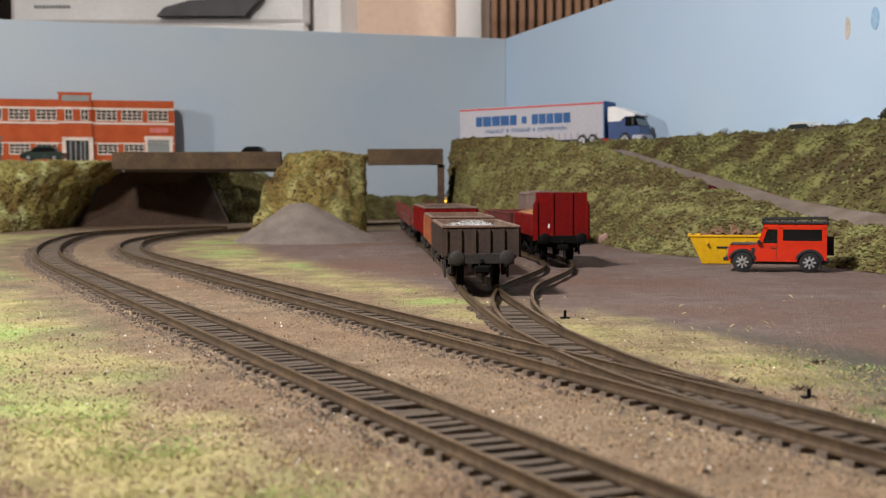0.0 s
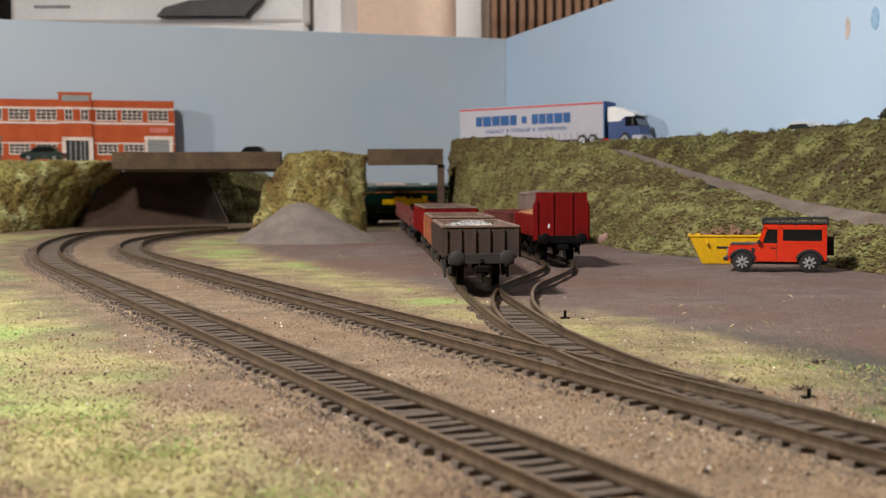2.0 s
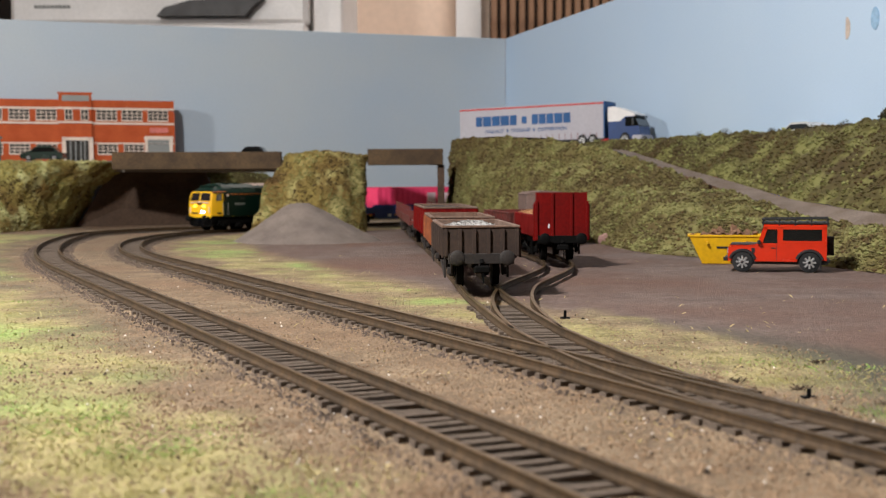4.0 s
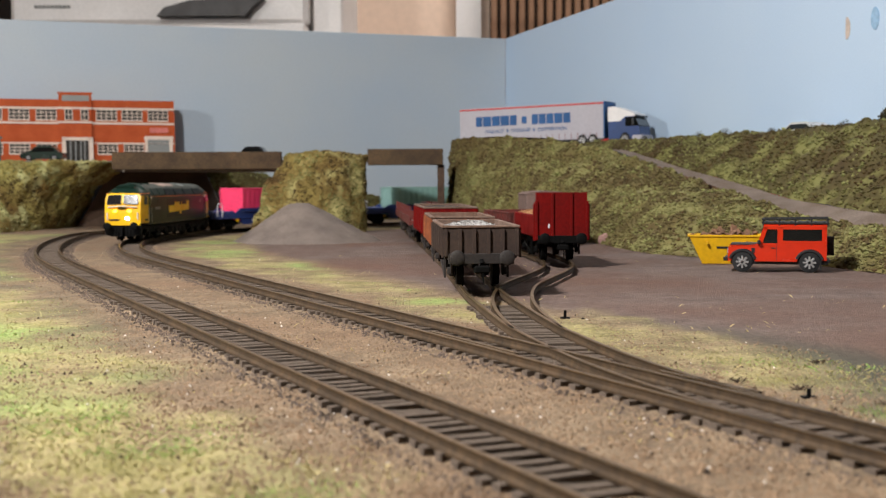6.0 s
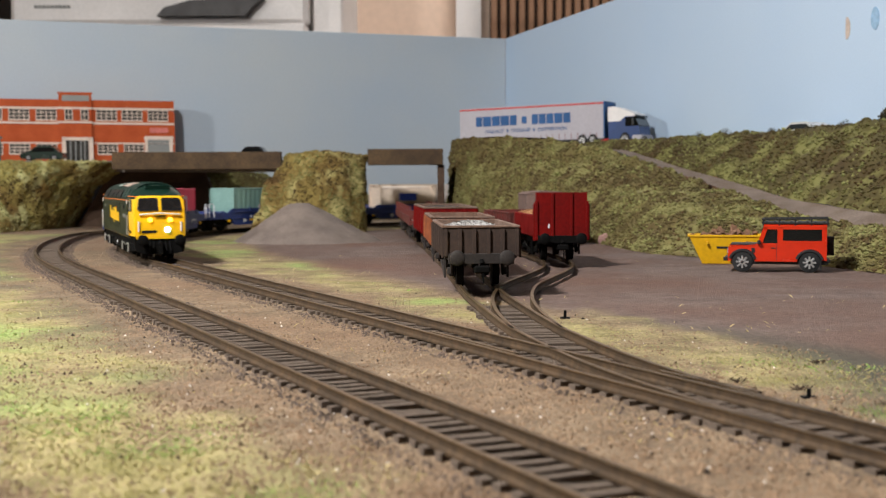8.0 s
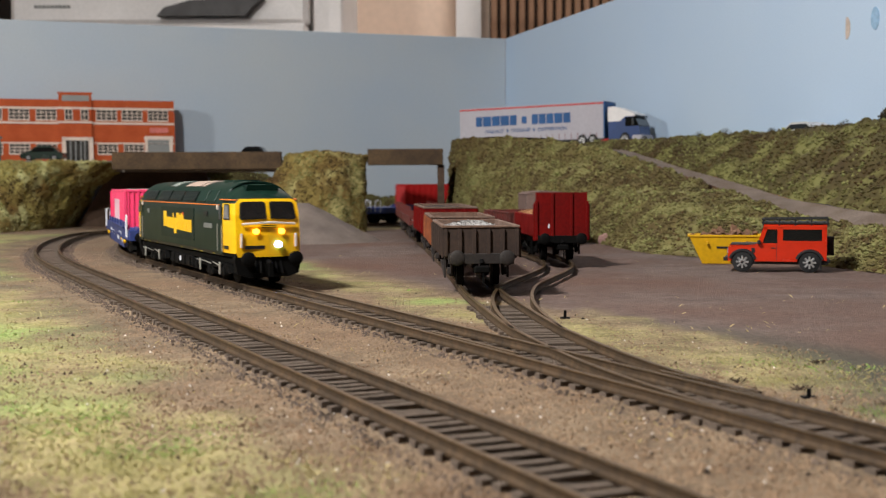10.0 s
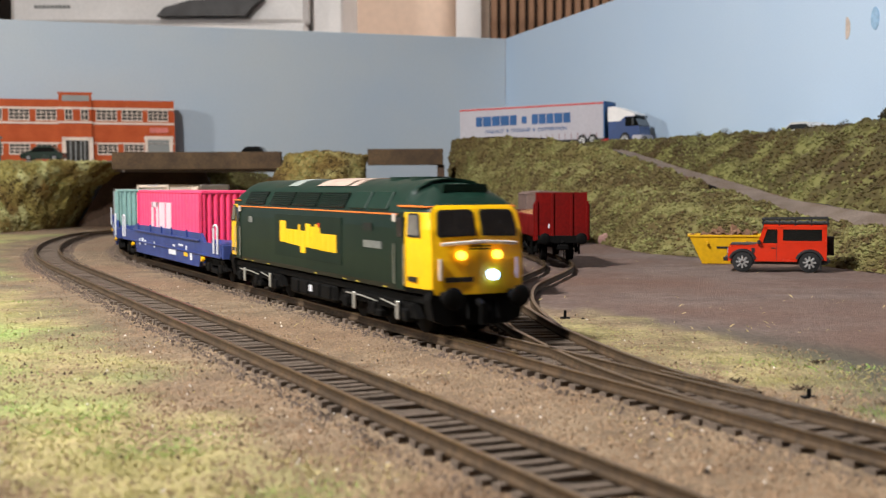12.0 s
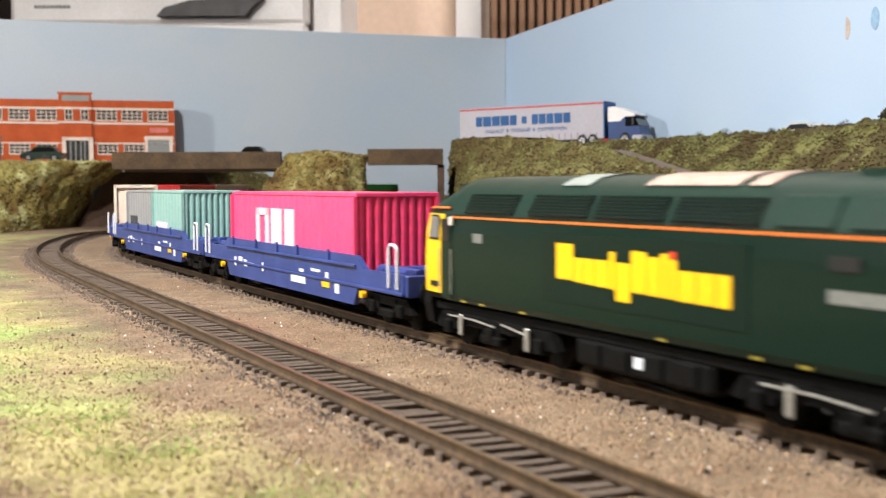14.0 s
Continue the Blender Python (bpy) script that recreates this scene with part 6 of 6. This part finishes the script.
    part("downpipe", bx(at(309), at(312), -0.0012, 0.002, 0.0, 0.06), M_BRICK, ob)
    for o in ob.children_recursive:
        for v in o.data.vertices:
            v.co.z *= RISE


building()
grey = thing("grey_lean_to", "grey lean-to shed beside the brick factory", "shed", "", pose(-0.5714, 1.4528, 0.0798))
part("wall", bx(-0.08, 0.0265, 0, 0.025, 0, 0.030), surface("grey_render", (104, 112, 116), 0.8, 0, 0.06), grey)
part("roof", bx(-0.08, 0.0275, -0.002, 0.027, 0.030, 0.0330), M_SHUTTER, grey)

# ---- machine on the shelf behind the backdrop ----


def printer():
    ob = thing("printer", "white plastic desktop printer with a dark paper slot", "printer", "", pose(0, 0, 0))
    part("shelf_body", bx(-0.7915, -0.2474, 2.2068, 2.7473, 0.3474, 0.6816, bevel=0.008), M_WHITE, ob)
    part("base_tray", bx(-0.819, -0.2474, 2.1752, 2.7813, 0.3078, 0.3441, bevel=0.004), M_WHITE, ob)
    bm = bmesh.new()
    prism(bm, [(-0.516, 0.3577), (-0.502, 0.3728), (-0.454, 0.386), (-0.324, 0.391), (-0.3436, 0.3728), (-0.3566, 0.3577)], 2.175, 2.225)
    part("paper_slot", bm, surface("dark_slot", (52, 48, 48), 0.5, 0, 0.1), ob)
    for i in range(9):
        part("badge_bar", bx(-0.746 + i * 0.0075, -0.7405 + i * 0.0075, 2.2040, 2.2075, 0.3763, 0.3817), M_SHUTTER, ob)
    part("side_panel", bx(-0.2461, -0.1868, 2.2704, 2.6631, 0.3077, 0.6812, bevel=0.004), M_WHITE, ob)
    for x in (-0.76, -0.28):
        part("foot", bx(x - 0.015, x + 0.015, 2.25, 2.7, 0.2996, 0.3078), M_PLASTIC, ob)


printer()
shelf = thing("shelf", "plain white shelf behind the backdrop board", "shelf")
part("board", bx(-1.4424, -0.0555, 2.1124, 3.1643, 0.2774, 0.2996), M_WHITE, shelf)
part("box", bx(-1.2087, -0.8516, 2.2704, 2.6631, 0.2967, 0.6812, bevel=0.004), M_PLASTIC, thing("black_box", "matt black equipment box on the shelf", "box"))
# paint marks on the right-hand board
mark(0.8903, 0.1850, 0.0110, 0.0195, M_MARK1, True)
mark(0.9297, 0.1885, 0.0110, 0.0190, M_MARK2, False)

# ---- loose ground cover ----


def scatter(name, material, rng, count, place, shape, label, category):
    """Thousands of tiny pieces as one object of kind stuff."""
    verts, faces = [], []
    made = tries = 0
    while made < count and tries < count * 12:
        tries += 1
        p = place(rng)
        if p is None:
            continue
        made += 1
        base = len(verts)
        vs, fs = shape(rng, p)
        verts += vs
        faces += [tuple(base + i for i in f) for f in fs]
    me = bpy.data.meshes.new(name)
    me.from_pydata(verts, [], faces)
    me.materials.append(material)
    return tagged(new(name, me), label, category, "", "stuff")


def near_spot(rng, y0=0.118, y1=1.28):
    y = 1 / (1 / y1 + rng.random() * (1 / y0 - 1 / y1))
    half = 0.40 * y
    return rng.uniform(-half, half), y


def stone_shape(lo, hi):
    def fn(rng, p):
        x, y, k = p
        z = hill(x, y)
        s = rng.uniform(lo, hi) * k
        a = rng.uniform(0, 6.28)
        vs = [(x + s * math.cos(a + t) * rng.uniform(0.6, 1), y + s * math.sin(a + t) * rng.uniform(0.6, 1), z - s * 0.25) for t in (0, 1.57, 3.14, 4.71)]
        vs.append((x + rng.uniform(-s, s) * 0.4, y + rng.uniform(-s, s) * 0.4, z + s * rng.uniform(0.4, 0.9)))
        return vs, [(0, 1, 4), (1, 2, 4), (2, 3, 4), (3, 0, 4)]
    return fn


def blade_shape(lo, hi, lean=0.8):
    def fn(rng, p):
        x, y, k = p
        z = hill(x, y) - 0.0002
        h = rng.uniform(lo, hi) * k
        w = 0.00008 + 0.00007 * rng.random()
        a, b = rng.uniform(0, 6.28), rng.uniform(0, 6.28)
        l = h * rng.uniform(0.2, lean) * 1.4
        cx, cy = math.cos(a) * w, math.sin(a) * w
        mx, my = math.cos(b) * l, math.sin(b) * l
        return [(x - cx, y - cy, z), (x + cx, y + cy, z), (x + mx * 0.4 + cx * 0.7, y + my * 0.4 + cy * 0.7, z + h * 0.6), (x + mx, y + my, z + h)], [(0, 1, 2), (0, 2, 3)]
    return fn


def in_rails(x, y):
    return abs(across(x, y)) < 0.0155 or abs(FRONT_COURSE.beside(x, y)) < 0.0155


def spot_sand(rng):
    x, y = near_spot(rng)
    if grass_amount(x, y) > rng.random() + 0.1 or yard_amount(x, y) > rng.random() * 0.6 + 0.02:
        return None
    a = min(abs(across(x, y)), abs(FRONT_COURSE.beside(x, y)))
    if abs(a - 0.00825) < 0.0016:
        return None
    return x, y, 1.0 - 0.35 * (a < 0.013)


def spot_track(rng):
    course = FRONT_COURSE if rng.random() < 0.55 else MAIN_COURSE
    s = S_TAN - 0.85 + 1.4 * rng.random() ** 0.7
    a = rng.uniform(-0.0190, 0.0190) if rng.random() < 0.5 else math.copysign(rng.uniform(0.0105, 0.0160), rng.random() - 0.5)
    if abs(abs(a) - 0.00825) < 0.0014:
        return None
    p = course.at(s, a)[0]
    return p.x, p.y, 1.0 if abs(a) > 0.0125 else 0.62


def spot_grass(kind):
    def fn(rng):
        x, y = near_spot(rng, 0.13, 1.28)
        g = grass_amount(x, y)
        n = wob(x, y, 26, 2.2)
        if g < rng.random() or (kind == 1 and n < rng.uniform(0.05, 0.6)) or (kind == 0 and n > rng.uniform(0.25, 0.8)):
            return None
        return x, y, 0.6 + 0.5 * g
    return fn


def spot_tuft(rng):
    """Sparse straw blades that stray over sand and yard."""
    x, y = near_spot(rng, 0.19, 1.14)
    if grass_amount(x, y) > 0.5 or in_rails(x, y) or wob(x, y, 30, 6.0) < 0.25:
        return None
    return x, y, 0.8


M_GRAIN = surface("sand_grain", (146, 124, 100), 0.95, 0, 0.1, 300, 40, 0.2, (120, 96, 74), each=0.35)
M_BALLAST = surface("grey_ballast", (104, 90, 80), 0.95, 0, 0.1, 300, 40, 0.2, (78, 66, 58), each=0.5)
M_FLECK = surface("white_fleck", (226, 216, 204), 0.7, 0, 0.1, each=0.2)
M_DEBRIS = surface("dark_debris", (78, 62, 46), 0.9, 0, 0.2, each=0.5)
M_BLADE = surface("straw_green_fibre", (180, 170, 116), 0.85, 0, 0.08, 300, 30, 0.0, (150, 144, 88), each=0.2)
M_BLADE_FRESH = surface("fresh_green_fibre", (146, 176, 92), 0.85, 0, 0.08, 300, 30, 0.0, (128, 158, 74), each=0.15)
M_STRAW = surface("straw_fibre", (196, 178, 122), 0.8, 0, 0.1, each=0.4)

scatter("sand_grains", M_GRAIN, random.Random(1), 42000, spot_sand, stone_shape(0.0003, 0.00085), "loose tan sand grains strewn over the baseboard", "sand")
scatter("track_ballast", M_BALLAST, random.Random(2), 26000, spot_track, stone_shape(0.0005, 0.0011), "grey-brown stone ballast between the sleepers", "ballast")
scatter("white_flecks", M_FLECK, random.Random(3), 420, spot_sand, stone_shape(0.0003, 0.0008), "pale chips scattered on the ground", "chips")
scatter("dark_debris", M_DEBRIS, random.Random(4), 420, spot_sand, stone_shape(0.0005, 0.0013), "dark crumbs of scatter on the ground", "debris")
scatter("meadow_grass", M_BLADE, random.Random(5), 15000, spot_grass(0), blade_shape(0.0005, 0.0013, 1.6), "short straw-green static grass fibres", "grass")
scatter("fresh_grass", M_BLADE_FRESH, random.Random(6), 9000, spot_grass(1), blade_shape(0.0005, 0.0013, 1.6), "patches of bright green static grass", "grass")
scatter("stray_straw", M_STRAW, random.Random(7), 600, spot_tuft, blade_shape(0.0007, 0.0020, 1.4), "stray straw fibres on the bare ground", "grass")


def dark_tuft(x, y, n, r, seed):
    rng = random.Random(seed)
    verts, faces = [], []
    for _ in range(n):
        a, d = rng.uniform(0, 6.28), r * rng.random()
        vs, fs = blade_shape(0.0006, 0.0018, 1.2)(rng, (x + math.cos(a) * d, y + math.sin(a) * d, 1.0))
        b = len(verts)
        verts += vs
        faces += [tuple(b + i for i in f) for f in fs]
    me = bpy.data.meshes.new("weed_tuft")
    me.from_pydata(verts, [], faces)
    me.materials.append(M_DEBRIS)
    return tagged(new("weed_tuft", me), "dark dry weed tuft on the sandy ground", "weed", "weed tufts")


for i, (u, v) in enumerate(((0.0766, 0.3092), (0.1068, 0.3399), (0.0884, 0.2945), (0.1285, 0.3141), (0.1428, 0.3184), (0.112, 0.275), (0.1025, 0.2738), (0.0583, 0.2512), (0.1531, 0.3092), (0.1214, 0.2701))):
    dark_tuft(u, v, 46, 0.0024, 40 + i)


def post(x, y, h, label):
    t = thing("point_post", label, "post", "trackside posts", pose(x, y, 0))
    part("base", bx(-0.0017, 0.0017, -0.0012, 0.0012, -0.0005, 0.0008), M_BLACK, t)
    bm = bmesh.new()
    rod(bm, (0, 0, 0.0005), (0, 0, h), 0.0006, 8, 0.0005)
    part("stem", bm, M_BLACK, t)


post(0.0464, 0.4529, 0.0034, "tiny black turnout motor post beside the siding")
post(0.0869, 0.2817, 0.0026, "tiny black trackside post beside the main line")


def bush(x, y, z, r, n, seed):
    rng = random.Random(seed)
    verts, faces = [], []
    for _ in range(n):
        d = Vector((rng.gauss(0, 1), rng.gauss(0, 1), abs(rng.gauss(0, 1)))).normalized() * r * rng.uniform(0.5, 1.05)
        s = r * rng.uniform(0.05, 0.13)
        b = len(verts)
        verts += [Vector((x, y, z)) + d + Vector((rng.uniform(-s, s), rng.uniform(-s, s), rng.uniform(-s, s))) for _ in range(4)]
        faces += [(b, b + 1, b + 2), (b, b + 2, b + 3), (b, b + 3, b + 1), (b + 1, b + 3, b + 2)]
    t = thing("bush", "dark olive foam bush on the crest of the bank", "bush")
    me = bpy.data.meshes.new("foliage")
    me.from_pydata(verts, [], faces)
    me.materials.append(M_BUSH)
    o = new("foliage", me)
    o.parent = t
    tagged(o, "", "", "", "stuff")
    bm = bmesh.new()
    rod(bm, (x, y, z - 0.006), (x, y, z + r * 0.5), 0.0012, 8, 0.0006)
    part("stem", bm, M_DEBRIS, t)


M_BUSH = surface("dark_olive_foam", (70, 64, 42), 0.95, 0, 0.2, 500, 50, 0.4, each=0.4)
bush(0.3664, 0.9598, 0.0976, 0.017, 1500, 70)
for i, (x, y) in enumerate(((0.2057, 1.2196), (0.2483, 1.16), (0.2637, 1.1187), (0.2907, 1.0585), (0.3118, 1.0137), (0.3269, 0.9732))):
    bush(x, y, 0.0965, 0.0045 + 0.001 * (i % 3), 160, 80 + i)

# ---- movement ----
TIMES = [(0, 1.889), (0.4, 1.850), (0.8, 1.815), (1.2, 1.781), (2.1, 1.693), (3.0, 1.603), (4.2, 1.472), (5.5, 1.322), (6.0, 1.258), (6.5, 1.192), (7.0, 1.120), (7.5, 1.048),
         (8.0, 0.982), (9.3, 0.840), (10.5, 0.709), (11, 0.655), (11.5, 0.600), (12, 0.547), (12.5, 0.492), (13, 0.432), (13.5, 0.378), (14, 0.328)]


def along_line(t):
    """Smooth way of the locomotive's middle along the line."""
    i = max(0, min(len(TIMES) - 2, next((k for k in range(len(TIMES) - 1) if t <= TIMES[k + 1][0]), len(TIMES) - 2)))
    (t0, s0), (t1, s1) = TIMES[i], TIMES[i + 1]
    m0 = (s1 - TIMES[i - 1][1]) / (t1 - TIMES[i - 1][0]) if i > 0 else (s1 - s0) / (t1 - t0)
    m1 = (TIMES[i + 2][1] - s0) / (TIMES[i + 2][0] - t0) if i + 2 < len(TIMES) else (s1 - s0) / (t1 - t0)
    h = t1 - t0
    u = (t - t0) / h
    return s0 * (2 * u ** 3 - 3 * u * u + 1) + m0 * h * (u ** 3 - 2 * u * u + u) + s1 * (3 * u * u - 2 * u ** 3) + m1 * h * (u ** 3 - u * u)


def ride(ob, back, half, up=0.0, ahead=0.0):
    rows = []
    for i in range(57):
        t = 0.25 * i
        s = along_line(t) + back
        a, b = line(s - half)[0], line(s + half)[0]
        d = (a - b).normalized()
        c = (a + b) / 2 + d * ahead
        rows.append((t, pose(c.x, c.y, RAIL_TOP + up, 0, 0, math.degrees(math.atan2(d.y, d.x)))))
    walk(ob, rows)


def motions():
    ride(loco, 0.0, 0.0677)
    for i, w in enumerate(wagons):
        ride(w, FIRST + PITCH * i, 0.104)
    for i, ahead, ob in loads:
        ride(ob, FIRST + PITCH * i, 0.104, 0.0100 if i < 2 else 0.0135, ahead)


motions()
